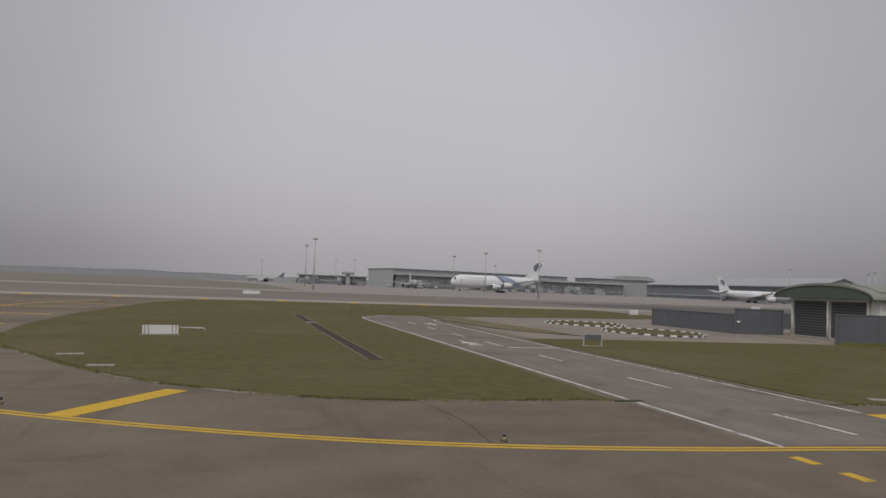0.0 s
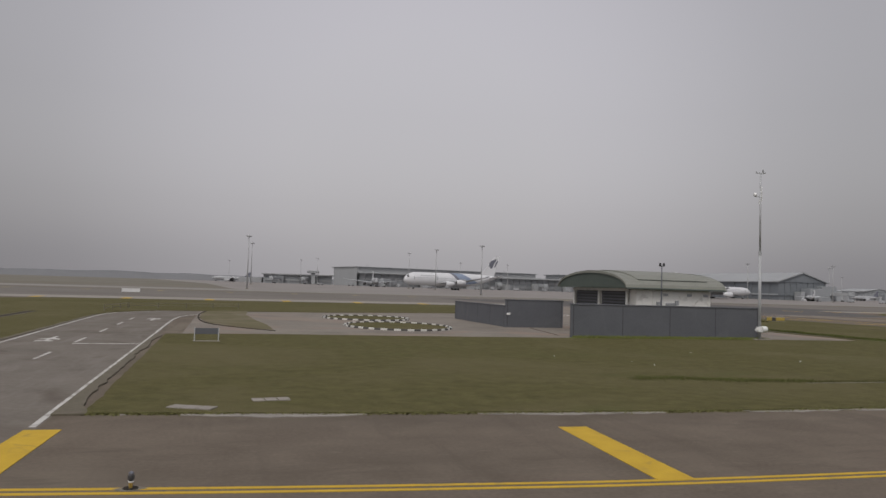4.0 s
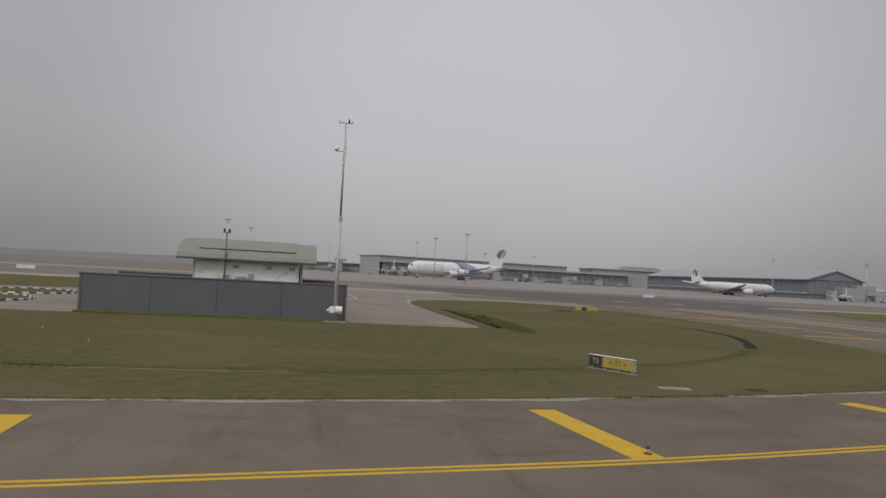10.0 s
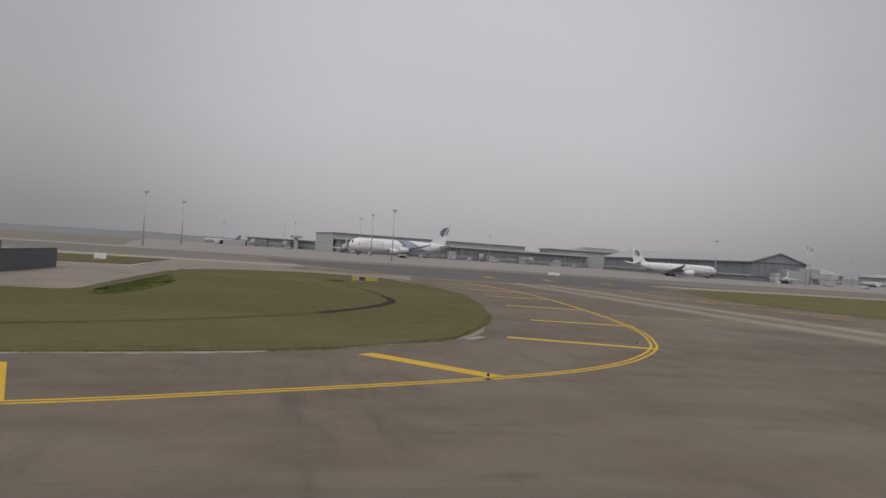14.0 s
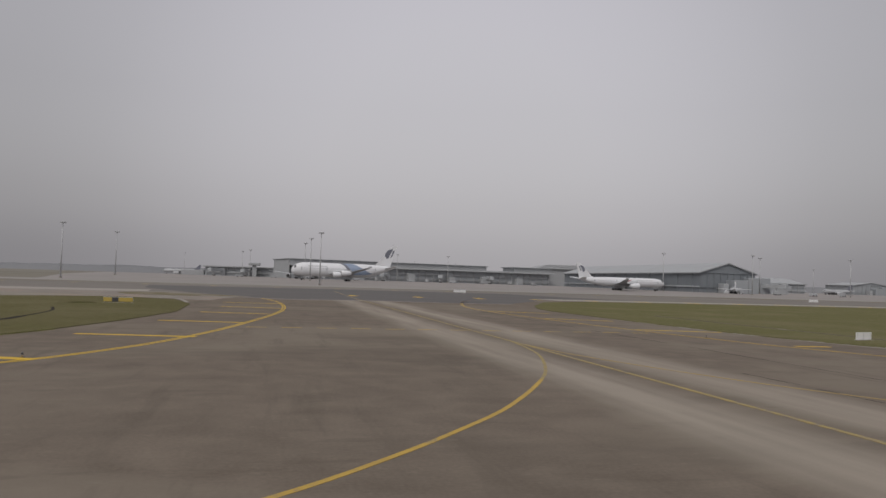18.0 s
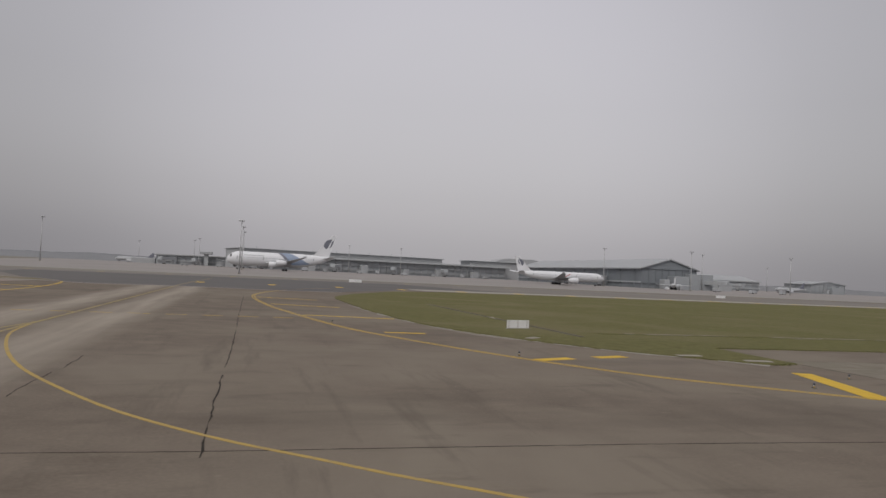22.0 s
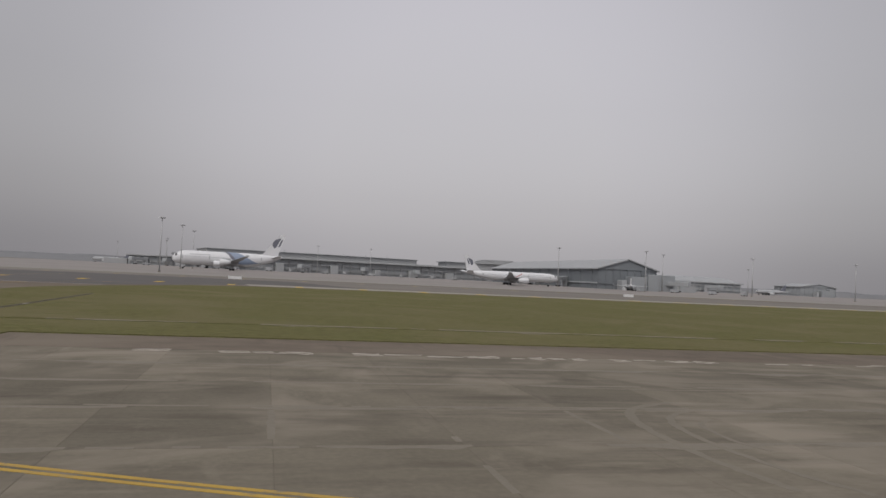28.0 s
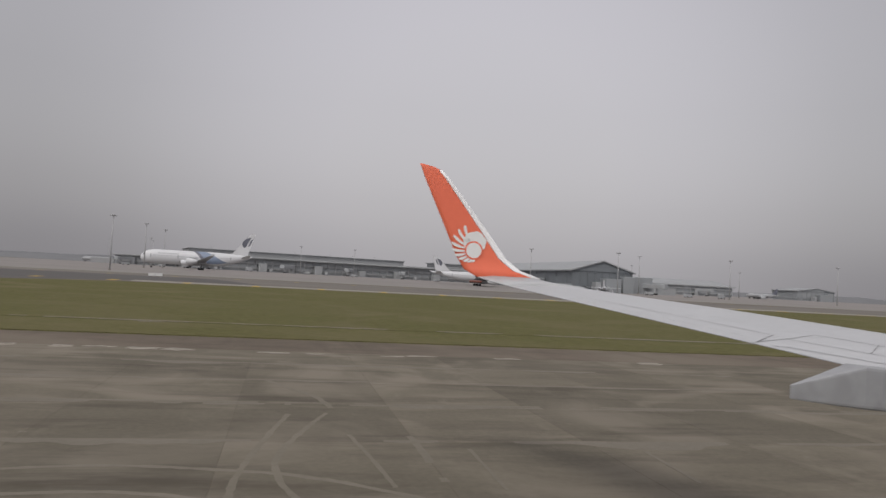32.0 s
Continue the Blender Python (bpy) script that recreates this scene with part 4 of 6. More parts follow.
for x in (-1.2, 1.4, 3.2):
    part("vent", boxes((x - 0.25, x + 0.25, -6.76, -6.701, 3.8, 4.05), bevel=0.01), TERM_LIGHT, house)
part("downpipe", tube(bmesh.new(), [((-2.6, -6.77, 0), 0.06), ((-2.6, -6.77, 4.4), 0.06)], 8), CREAM, house)
part("downpipe", tube(bmesh.new(), [((3.5, -6.77, 0), 0.06), ((3.5, -6.77, 4.4), 0.06)], 8), CREAM, house)
for k, (w, h) in enumerate(((0.5, 0.3), (0.9, 0.22), (0.35, 0.45))):
    part("wall_box", boxes((-2.2 + 1.0 * k, -2.2 + 1.0 * k + w, -6.9, -6.701, 2.95, 2.95 + h), bevel=0.02), TERM_LIGHT, house)

pole = empty("camera_mast", pose(75.15, 57.15, 0), "tall stepped steel mast with cameras and a white cabinet", "mast")
part("plinth", boxes((-0.9, 0.9, -0.5, 0.5, -0.05, 0.14), bevel=0.03), KERB_EDGE, pole, "concrete plinth")
part("lower_shaft", tube(bmesh.new(), [((0, 0, 0.1), 0.15), ((0, 0, 8.0), 0.12)], 14), STEEL, pole, smooth=True)
part("joint_collar", tube(bmesh.new(), [((0, 0, 7.9), 0.15), ((0, 0, 8.25), 0.15)], 14), STEEL, pole)
part("upper_shaft", tube(bmesh.new(), [((0, 0, 8.2), 0.09), ((0, 0, 15.6), 0.06)], 12), STEEL, pole, smooth=True)
part("base_plate", boxes((-0.3, 0.3, -0.3, 0.3, 0.14, 0.18)), DARK, pole)
arm = part("crossarm", boxes((-0.55, 0.55, -0.03, 0.03, 15.52, 15.6)), STEEL, pole)
part("sensor", tube(bmesh.new(), [((0.2, 0, 15.5), 0.05), ((0.2, 0, 15.95), 0.03)], 6), STEEL, pole)
part("beacon", tube(bmesh.new(), [((0.25, 0, 15.6), 0.07), ((0.25, 0, 15.85), 0.06)], 8), DARK, arm)
for k in (-0.5, 0.5):
    part("wind_cup", tube(bmesh.new(), [((k, 0, 15.6), 0.05), ((k, 0, 15.72), 0.03)], 8), STEEL, arm)
bracket = part("camera_bracket", boxes((-0.62, 0, -0.03, 0.03, 13.3, 13.36)), STEEL, pole)
part("dome_camera", tube(bmesh.new(), [((-0.58, 0, 13.36), 0.14), ((-0.58, 0, 13.55), 0.16), ((-0.58, 0, 13.7), 0.08)], 12), WHITE, bracket, "white dome camera", smooth=True)
part("antenna", boxes((0.08, 0.16, -0.05, 0.05, 12.9, 14.3), bevel=0.02), WHITE, pole)
part("antenna", boxes((-0.16, -0.1, -0.05, 0.05, 12.6, 13.1), bevel=0.02), WHITE, pole)
part("cabinet", tube(bmesh.new(), [((0.0, -0.25, 1.0), 0.3), ((0.5, -0.25, 1.0), 0.3)], 14), WHITE, pole, "white round cabinet")
part("cabinet_box", boxes((-0.45, -0.05, -0.4, -0.1, 0.75, 1.25), bevel=0.03), WHITE, pole)
part("spotlight", tube(bmesh.new(), [((-0.62, -0.3, 0.98), 0.12), ((-0.45, -0.25, 0.98), 0.07)], 10), WHITE, pole)

lamp = empty("yard_lamp", pose(66.5, 59.9, 0), "slim yard lamp post with two floodlights inside the compound", "lamp post")
part("post", tube(bmesh.new(), [((0, 0, 0), 0.09), ((0, 0, 6.6), 0.05)], 10), DARK_WALL, lamp, smooth=True)
part("crossarm", boxes((-0.28, 0.28, -0.03, 0.03, 6.55, 6.62)), DARK_WALL, lamp)
for k in (-0.24, 0.24):
    part("floodlight", boxes((k * 0.8 - 0.08, k * 0.8 + 0.08, -0.12, 0.08, 6.62, 6.88), bevel=0.03), DARK, lamp)

# ---- black and white kerb rings in the yard ----


def kerb_ring(cx, cy, rx, ry, n, label):
    ring = empty("planting_ring", pose(cx, cy, 0), label, "kerb ring", "kerb rings")
    bm = prism([((rx - 0.35) * math.cos(2 * math.pi * k / 40), (ry - 0.35) * math.sin(2 * math.pi * k / 40)) for k in range(40)], -0.02, 0.09)
    part("turf", bm, GRASS, ring, "mown turf")
    stone = bmesh.new()
    w = math.pi * (rx + ry) / n * 0.46
    box(stone, -w, w, -0.11, 0.11, -0.02, 0.17, 0.03)
    for k in range(n):
        a = 2 * math.pi * k / n
        if k == 0:
            ob = part("kerb_stone", stone, KERB_WHITE, ring)
            dark = ob.data.copy()
            dark.materials[0] = KERB_BLACK
            light = ob.data
        else:
            ob = new("kerb_stone", light if k % 2 == 0 else dark)
            ob.parent = ring
        ob.matrix_basis = pose(rx * math.cos(a), ry * math.sin(a), 0, 0, 0, math.degrees(math.atan2(ry * math.cos(a), -rx * math.sin(a))) + random.uniform(-3, 3))
    return ring


kerb_ring(43.9, 70.6, 5.1, 6.6, 54, "oval turf ring edged with black and white kerb stones")
kerb_ring(43.7, 86.4, 5.0, 5.6, 50, "far oval turf ring edged with black and white kerb stones")

# ---- signs and boards ----
SIGN_YELLOW = material("weathered_sign_yellow", (0.36, 0.27, 0.06), (0.44, 0.33, 0.075), 0.5, scale=1.5, fine=12.0, bump=0.02)
SIGN_CREAM = material("weathered_sign_cream", (0.4, 0.37, 0.22), (0.48, 0.44, 0.27), 0.5, scale=1.5, fine=12.0, bump=0.02)


def text_part(body, size, mat, parent, m):
    cu = bpy.data.curves.new("lettering", "FONT")
    cu.body, cu.size, cu.align_x, cu.align_y, cu.extrude = body, size, "CENTER", "CENTER", 0.004
    tmp = bpy.data.objects.new("lettering", cu)
    scene.collection.objects.link(tmp)
    me = bpy.data.meshes.new_from_object(tmp.evaluated_get(bpy.context.evaluated_depsgraph_get()))
    bpy.data.objects.remove(tmp)
    me.materials.clear()
    me.materials.append(mat)
    ob = new("lettering", me)
    ob.parent = parent
    ob.matrix_basis = m
    return ob


def guidance_sign(x, y, turn, w, h, panels, label):
    s = empty("guidance_sign", pose(x, y, GRASS_TOP, 0, 0, turn), label, "airfield sign", "airfield signs")
    part("casing", boxes((-w / 2, w / 2, 0.0, 0.16, 0.12, 0.12 + h), bevel=0.012), DARK_WALL, s)
    part("foundation", boxes((-w / 2 - 0.1, w / 2 + 0.1, -0.12, 0.28, -0.04, 0.02)), KERB_EDGE, s)
    for k in range(4):
        c = -w / 2 + 0.15 + (w - 0.3) * k / 3
        part("leg", boxes((c - 0.025, c + 0.025, 0.05, 0.1, 0.0, 0.13)), STEEL, s)
    part("top_rail", boxes((-w / 2 - 0.02, w / 2 + 0.02, -0.02, 0.18, 0.121 + h, 0.15 + h), bevel=0.008), BOARD_WHITE, s, "white top rail")
    c = -w / 2
    for frac, mat, txt, tmat in panels:
        part("face_panel", boxes((c + 0.012, c + frac * w - 0.012, -0.012, -0.001, 0.15, 0.09 + h)), mat, s)
        if txt:
            text_part(txt, h * 0.66, tmat, s, pose(c + frac * w / 2, -0.014, 0.12 + h / 2, 90))
        c += frac * w
    for k in range(5):
        part("end_stripe", boxes((w / 2 + 0.001, w / 2 + 0.012, 0.01, 0.15, 0.14 + k * (h - 0.04) / 5, 0.14 + (k + 0.45) * (h - 0.04) / 5)), BOARD_WHITE, s)
    return s


guidance_sign(86.75, 32.1, -62, 2.6, 0.52, ((0.31, DARK, "T2", SIGN_CREAM), (0.69, SIGN_YELLOW, "\u2190T3\u2192", DARK)), "black and yellow taxiway guidance sign lettered T2 and T3")
guidance_sign(112.8, 98.4, 0, 3.5, 0.56, ((0.29, SIGN_YELLOW, "", DARK), (0.22, DARK, "", DARK), (0.49, SIGN_YELLOW, "", DARK)), "yellow taxiway guidance sign with a black middle panel")


def board(x, y, turn, w, h, label, mat, low=0.18, n=3):
    s = empty("marker_board", pose(x, y, GRASS_TOP, 0, 0, turn), label, "marker board", "marker boards")
    for k in range(n):
        part("panel", boxes((-w / 2 + k * w / n + 0.03, -w / 2 + (k + 1) * w / n - 0.03, -0.02, 0.02, low, low + h), bevel=0.008), mat, s)
    for k in range(n + 1):
        c = -w / 2 + k * w / n
        part("post", boxes((c - 0.03, c + 0.03, -0.04, 0.04, 0, low + h + 0.03)), STEEL, s)
    part("footing", boxes((-w / 2 - 0.1, w / 2 + 0.1, -0.2, 0.2, -0.04, 0.02)), KERB_EDGE, s)
    return s


def slatted_board(x, y, turn, w, h, low, cuts, label):
    """A low white board whose panels stand apart at the cuts, on brown posts."""
    s = empty("marker_board", pose(x, y, GRASS_TOP, 0, 0, turn), label, "marker board", "marker boards")
    for a, b in zip(cuts, cuts[1:]):
        part("panel", boxes((a * w + 0.025, b * w - 0.025, -0.02, 0.02, low, low + h), bevel=0.008), BOARD_WHITE, s)
    for c in cuts[1:-1]:
        part("post", boxes((c * w - 0.05, c * w + 0.05, 0.021, 0.09, 0, low + h - 0.02)), WOOD_POST, s, "brown post")
    part("footing", boxes((-w / 2 - 0.1, w / 2 + 0.1, -0.2, 0.2, -0.04, 0.02)), KERB_EDGE, s)
    return s


WOOD_POST = material("brown_post", (0.16, 0.12, 0.09), (0.24, 0.18, 0.14), 0.8, scale=3.0, fine=20.0)
slatted_board(-4.75, 54.0, 10, 2.4, 0.62, 0.06, (-0.5, -0.42, -0.32, 0.32, 0.42, 0.5), "low white board with slatted ends and brown posts in the grass")
slatted_board(181.75, 52.6, 14, 2.2, 0.64, 0.04, (-0.5, -0.4, 0.0, 0.4, 0.5), "low white board of two panels with slatted ends in the grass")
board(26.5, 50.8, 0, 1.5, 0.4, "small dark grey notice board on two posts beside the road", DARK_WALL, 0.45, 1)
for x, y, w in ((73.7, 125, 1.8), (194.5, 240, 4.2), (4.4, 203, 4.4), (330, 234, 4)):
    board(x, y, 0, w, 0.9, "white airfield sign beside the parallel taxiway", BOARD_WHITE, 0.2, 2)
pipe = empty("flood_pipe", pose(-3, 59.6, GRASS_TOP), "thin dark pipe lying on low pegs in the grass", "pipe")
part("pipe_run", tube(bmesh.new(), [((-0.8, 0, 0.18), 0.05), ((0.9, -0.3, 0.18), 0.05), ((1.0, -0.3, 0.02), 0.05)], 8), STEEL, pipe)
part("peg", boxes((-0.6, -0.55, -0.03, 0.03, 0, 0.16)), STEEL, pipe)
part("peg", boxes((0.5, 0.55, -0.25, -0.19, 0, 0.16)), STEEL, pipe)

# ---- elevated edge lights ----


def edge_light():
    s = empty("edge_light", pose(25.95, 15.75, 0), "small elevated taxiway edge light on a round base plate", "edge light", "edge lights")
    part("base_plate", tube(bmesh.new(), [((0, 0, 0.0), 0.2), ((0, 0, 0.03), 0.19)], 16), DRAIN, s)
    part("stem", tube(bmesh.new(), [((0, 0, 0.03), 0.04), ((0, 0, 0.13), 0.05), ((0, 0, 0.2), 0.05)], 10), WORN_YELLOW, s, "yellow frangible stem")
    part("collar", tube(bmesh.new(), [((0, 0, 0.17), 0.07), ((0, 0, 0.2), 0.07)], 12), BOARD_WHITE, s, "white collar")
    part("head", tube(bmesh.new(), [((0, 0, 0.2), 0.05), ((0, 0, 0.25), 0.085), ((0, 0, 0.33), 0.085), ((0, 0, 0.35), 0.07)], 14), DARK, s, "black lamp head")
    part("lens", tube(bmesh.new(), [((0, 0, 0.35), 0.068), ((0, 0, 0.41), 0.06), ((0, 0, 0.445), 0.03)], 14), NAVY, s, "dark blue glass lens", smooth=True)
    part("pad", prism([(-0.42, -0.02), (-0.1, -0.3), (0.42, -0.06), (0.1, 0.28)], -0.01, 0.016), CHANNEL, s, "grey concrete pad")
    return s


grate = empty("drain_grate", pose(14.75, 25.2, 0, 0, 0, 6), "dark slotted drain grate in a concrete frame at the road's edge", "drain grate")
part("frame", boxes((-0.75, 0.75, -0.3, 0.3, -0.05, 0.02), bevel=0.01), CHANNEL, grate)
for k in range(4):
    part("slot", boxes((-0.66, 0.66, -0.23 + 0.12 * k, -0.15 + 0.12 * k, 0.012, 0.024)), DRAIN, grate)

first = edge_light()
first.matrix_basis = first.matrix_basis @ Matrix.Scale(0.76, 4)
for x, y in ((7.2, 18.7), (-6.7, 25.4), (94.9, 19.2), (108.8, 24.3), (120.4, 36.0), (174.7, 33.6), (184.2, 23.2), (188.8, 21.1), (188.7, 26.0), (166.9, 53.4), (80.8, 16.66)):
    copy_thing(first, pose(x, y, 0) @ Matrix.Scale(0.76, 4))

# ---- concrete slabs of the stand, the nearest as pieces ----
SX, SY, X0, Y0 = 4.6, 5.03, 190.8, 33.25
slab_bm = bmesh.new()
box(slab_bm, 0.004, SX - 0.004, -SY + 0.008, -0.008, -0.25, 0.0, 0.008)
stand = empty("concrete_stand", pose(0, 0, 0), "weathered concrete stand laid in large slabs with dark joints", "pavement", kind="structure")
first_slab = None
rest = bmesh.new()
for i in range(40):
    for j in range(20):
        if i < 14 and j < 8:
            if first_slab is None:
                first_slab = part("slab", slab_bm, CONCRETE, stand)
                ob = first_slab
            else:
                ob = new("slab", first_slab.data)
                ob.parent = stand
            ob.matrix_basis = pose(X0 + i * SX, Y0 - j * SY, random.uniform(-0.0015, 0.0015))
        else:
            box(rest, X0 + i * SX + 0.005, X0 + (i + 1) * SX - 0.005, Y0 - (j + 1) * SY + 0.012, Y0 - j * SY - 0.012, -0.25, random.uniform(-0.0015, 0.0015))
tagged(part("outer_slabs", rest, CONCRETE, stand), kind="stuff")
tagged(part("edge_joint", ribbon([(190.72, -60 + 0.7 * k) for k in range(132)], 0.05, -0.02, 0.005, ragged=0.02), DRAIN), "dark open joint between asphalt and concrete", "joint", kind="structure")
# pale silt spread along the slab joints
SILT = material("pale_silt", (0.128, 0.113, 0.088), (0.19, 0.169, 0.135), 0.9, scale=0.4, fine=5.0)
for k, (y, w) in enumerate(((28.2, 0.6), (23.2, 0.3), (18.12, 0.34), (18.4, 0.2), (13.2, 0.55), (8.1, 0.3))):
    tagged(part("silt_band", broken_band([(192 + 0.2 * n, y + 0.06 * noise.noise((n * 0.1, y, 3))) for n in range(320)], w, -0.02, 0.0018, 21 + k), SILT), "pale silt along a joint of the slabs", "silt", "silt bands", "structure")
for k, (x, y0, y1) in enumerate(((204.6, 13.4, 20), (209.2, 9, 14.5), (213.8, 12, 18), (227.6, 10, 17), (236.8, 9, 14))):
    tagged(part("silt_band", broken_band([(x + 0.05 * noise.noise((n * 0.2, x, 3)), y0 + 0.15 * n) for n in range(int((y1 - y0) / 0.15))], 0.1, -0.02, 0.002, 41 + k), SILT), "pale silt along a joint of the slabs", "silt", "silt bands", "structure")
# broken pale joint mortar along the slab edge, tyre scrubs
rng = random.Random(11)
x = 193.0
while x < 262:
    w = rng.uniform(0.7, 2.0)
    if rng.random() < (0.92 if 197 < x < 224 else 0.35):
        for dy in (0.0, 0.5):
            if rng.random() < 0.8:
                bm = prism(ragged_outline([(x, 32.3 + dy), (x + w * 0.95, 32.32 + dy), (x + w, 32.62 + dy), (x + 0.1, 32.58 + dy)], 0.14, 0.34), 0.0, 0.01)
                tagged(part("mortar_patch", bm, MORTAR), "pale broken mortar patch along the slab edge", "patch", "mortar patches", "structure")
    x += w + rng.uniform(0.1, 0.35 if 197 < x < 224 else 0.8)

# ---- tall floodlight masts ----


def mast(h):
    s = empty("floodlight_mast", pose(0, 0, 0), "tall grey apron floodlight mast with a ring of lamps", "light mast", "floodlight masts")
    part("shaft", tube(bmesh.new(), [((0, 0, 0), 0.36), ((0, 0, h), 0.18)], 12), HAZY_STEEL, s, smooth=True)
    part("base", tube(bmesh.new(), [((0, 0, -0.05), 0.8), ((0, 0, 0.5), 0.7)], 12), KERB_EDGE, s)
    part("head_ring", tube(bmesh.new(), [((0, 0, h - 0.7), 1.2), ((0, 0, h - 0.35), 1.2)], 14), HAZY_STEEL, s)
    for k in range(6):
        a = k * math.pi / 3
        bm = bmesh.new()
        box(bm, -0.35, 0.35, -0.2, 0.2, -0.35, 0.25, 0.05, pose(1.15 * math.cos(a), 1.15 * math.sin(a), h - 0.6, 0, 0, math.degrees(a) + 90))
        part("floodlight", bm, HAZY_STEEL, s)
    return s


tall = mast(26.2)
tall.matrix_basis = pose(155.3, 360.4, rise(360.4))
for x, y in ((37.6, 367.8), (42.4, 465.5), (391, 447), (437.6, 416.4), (472, 455), (523, 427), (604, 425), (155.2, 446.7), (155.1, 517.7), (103.6, 787), (113, 719), (31, 930), (250, 690), (300, 690), (560, 640), (690, 660)):
    copy_thing(tall, pose(x, y, rise(y)))

# ---- the terminal ----


def facade_bays(parent, x0, x1, y, z0, z1, n, depth=0.6):
    for k in range(n + 1):
        c = x0 + (x1 - x0) * k / n
        part("mullion", boxes((c - 0.35, c + 0.35, y - depth, y, z0, z1)), SLATE, parent)


def pier(name, x0, x1, y0, y1, eave, ridge, label, mat):
    p = empty(name, pose(0, 0, 0), label, "terminal", "terminal buildings")
    xm = (x0 + x1) / 2
    part("wall", boxes((x0 + 1.6, x1 - 1.6, y0 + 1.6, y1, 0, eave)), mat, p, "dark slate walls")
    bm = bmesh.new()
    prof = [(x0, eave - 0.8), (xm, ridge - 0.8), (x1, eave - 0.8), (x1, eave), (xm, ridge), (x0, eave)]
    loft(bm, [[(a, y0, b) for a, b in prof], [(a, y1, b) for a, b in prof]])
    part("roof", bm, ROOF_GREY, p, "grey pitched metal roof")
    bm = bmesh.new()
    gab = [(x0 + 1.7, eave - 0.4), (x1 - 1.7, eave - 0.4), (xm, ridge - 1.0)]
    loft(bm, [[(a, y0 + 1.0, b) for a, b in gab], [(a, y0 + 1.6, b) for a, b in gab]])
    part("gable", bm, mat, p, "dark slate gable wall")
    for k in range(9):
        c = x0 + 2.4 + (x1 - x0 - 4.8) * k / 8
        part("mullion", boxes((c - 0.3, c + 0.3, y0 + 1.0, y0 + 1.6, 0, eave - 0.6)), mat, p)
    part("floor_band", boxes((x0 + 1.4, x1 - 1.4, y0 + 0.8, y0 + 0.98, 5.0, 6.0)), mat, p)
    part("floor_band", boxes((x0 + 0.9, x0 + 1.55, y0 + 1.6, y1, 5.0, 6.0)), TERM_WALL, p)
    for k in range(12):
        c = y0 + 10 + (y1 - y0 - 20) * k / 11
        part("buttress", boxes((x0 + 1.0, x0 + 1.58, c - 0.3, c + 0.3, 0, eave - 0.8)), mat, p)
    part("door_block", boxes((xm - 2, xm + 9, y0 - 9, y0 + 0.7, 0, 10.5), bevel=0.2), GLASS, p, "grey concrete stair tower")
    part("door_block", boxes((xm + 12, xm + 20, y0 - 5, y0 + 0.7, 0, 12.5), bevel=0.2), GLASS, p)
    part("porch", boxes((xm - 8, xm - 4, y0 - 6, y0 + 0.7, 0, 8.0), bevel=0.2), TERM_LIGHT, p)
    return p


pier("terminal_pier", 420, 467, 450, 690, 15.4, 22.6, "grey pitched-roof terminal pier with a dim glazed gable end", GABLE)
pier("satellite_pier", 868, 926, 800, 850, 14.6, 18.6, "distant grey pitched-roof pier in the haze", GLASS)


def hall(name, x0, x1, y0, y1, eave, top, label, n):
    p = empty(name, pose(0, 0, 0), label, "terminal", "terminal buildings")
    part("wall", boxes((x0 + 2, x1 - 2, y0 + 1.6, y1 - 4, 0, eave)), GLASS, p, "dim glazed front")
    bm = bmesh.new()
    d = y1 - y0
    prof = [(y0, eave), (y0 + d * 0.12, eave + (top - eave) * 0.45), (y0 + d * 0.3, eave + (top - eave) * 0.85), (y0 + d * 0.5, top), (y0 + d * 0.8, eave + (top - eave) * 0.7), (y1, eave), (y1, eave - 0.9), (y0, eave - 0.9)]
    hip = [(x0, 0.25), (x0 + 9, 1.0), (x1 - 9, 1.0), (x1, 0.25)]
    loft(bm, [[(x, a, eave + (b - eave) * k if b > eave else b) for a, b in prof] for x, k in hip])
    part("eave_band", boxes((x0 - 0.2, x1 + 0.2, y0 - 0.5, y0 - 0.02, eave - 0.9, eave + 0.3)), TERM_LIGHT, p, "pale eave band")
    part("roof", bm, ROOF_GREY, p, "long curved grey metal roof")
    facade_bays(p, x0 + 3, x1 - 3, y0 + 1.6, 0, eave - 0.9, n, 0.7)
    for z in (4.2, 8.4):
        if z < eave - 2:
            part("floor_band", boxes((x0 + 1.4, x1 - 1.4, y0 + 0.6, y0 + 1.55, z, z + 1.2)), TERM_WALL, p)
    return p


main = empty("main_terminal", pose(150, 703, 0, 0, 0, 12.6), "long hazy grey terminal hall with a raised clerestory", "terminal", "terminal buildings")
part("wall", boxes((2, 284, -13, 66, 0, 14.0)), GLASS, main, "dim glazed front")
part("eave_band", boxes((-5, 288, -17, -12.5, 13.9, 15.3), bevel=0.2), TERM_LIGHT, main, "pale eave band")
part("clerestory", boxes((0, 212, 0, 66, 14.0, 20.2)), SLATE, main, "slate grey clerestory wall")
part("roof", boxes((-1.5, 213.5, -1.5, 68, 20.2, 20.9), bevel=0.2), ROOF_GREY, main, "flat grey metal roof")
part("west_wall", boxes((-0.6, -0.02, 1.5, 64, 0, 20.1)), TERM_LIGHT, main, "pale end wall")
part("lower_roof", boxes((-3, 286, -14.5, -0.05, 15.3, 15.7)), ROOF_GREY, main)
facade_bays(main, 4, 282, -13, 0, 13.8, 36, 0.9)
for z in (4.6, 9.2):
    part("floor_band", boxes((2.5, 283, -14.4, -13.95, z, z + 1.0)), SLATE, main)
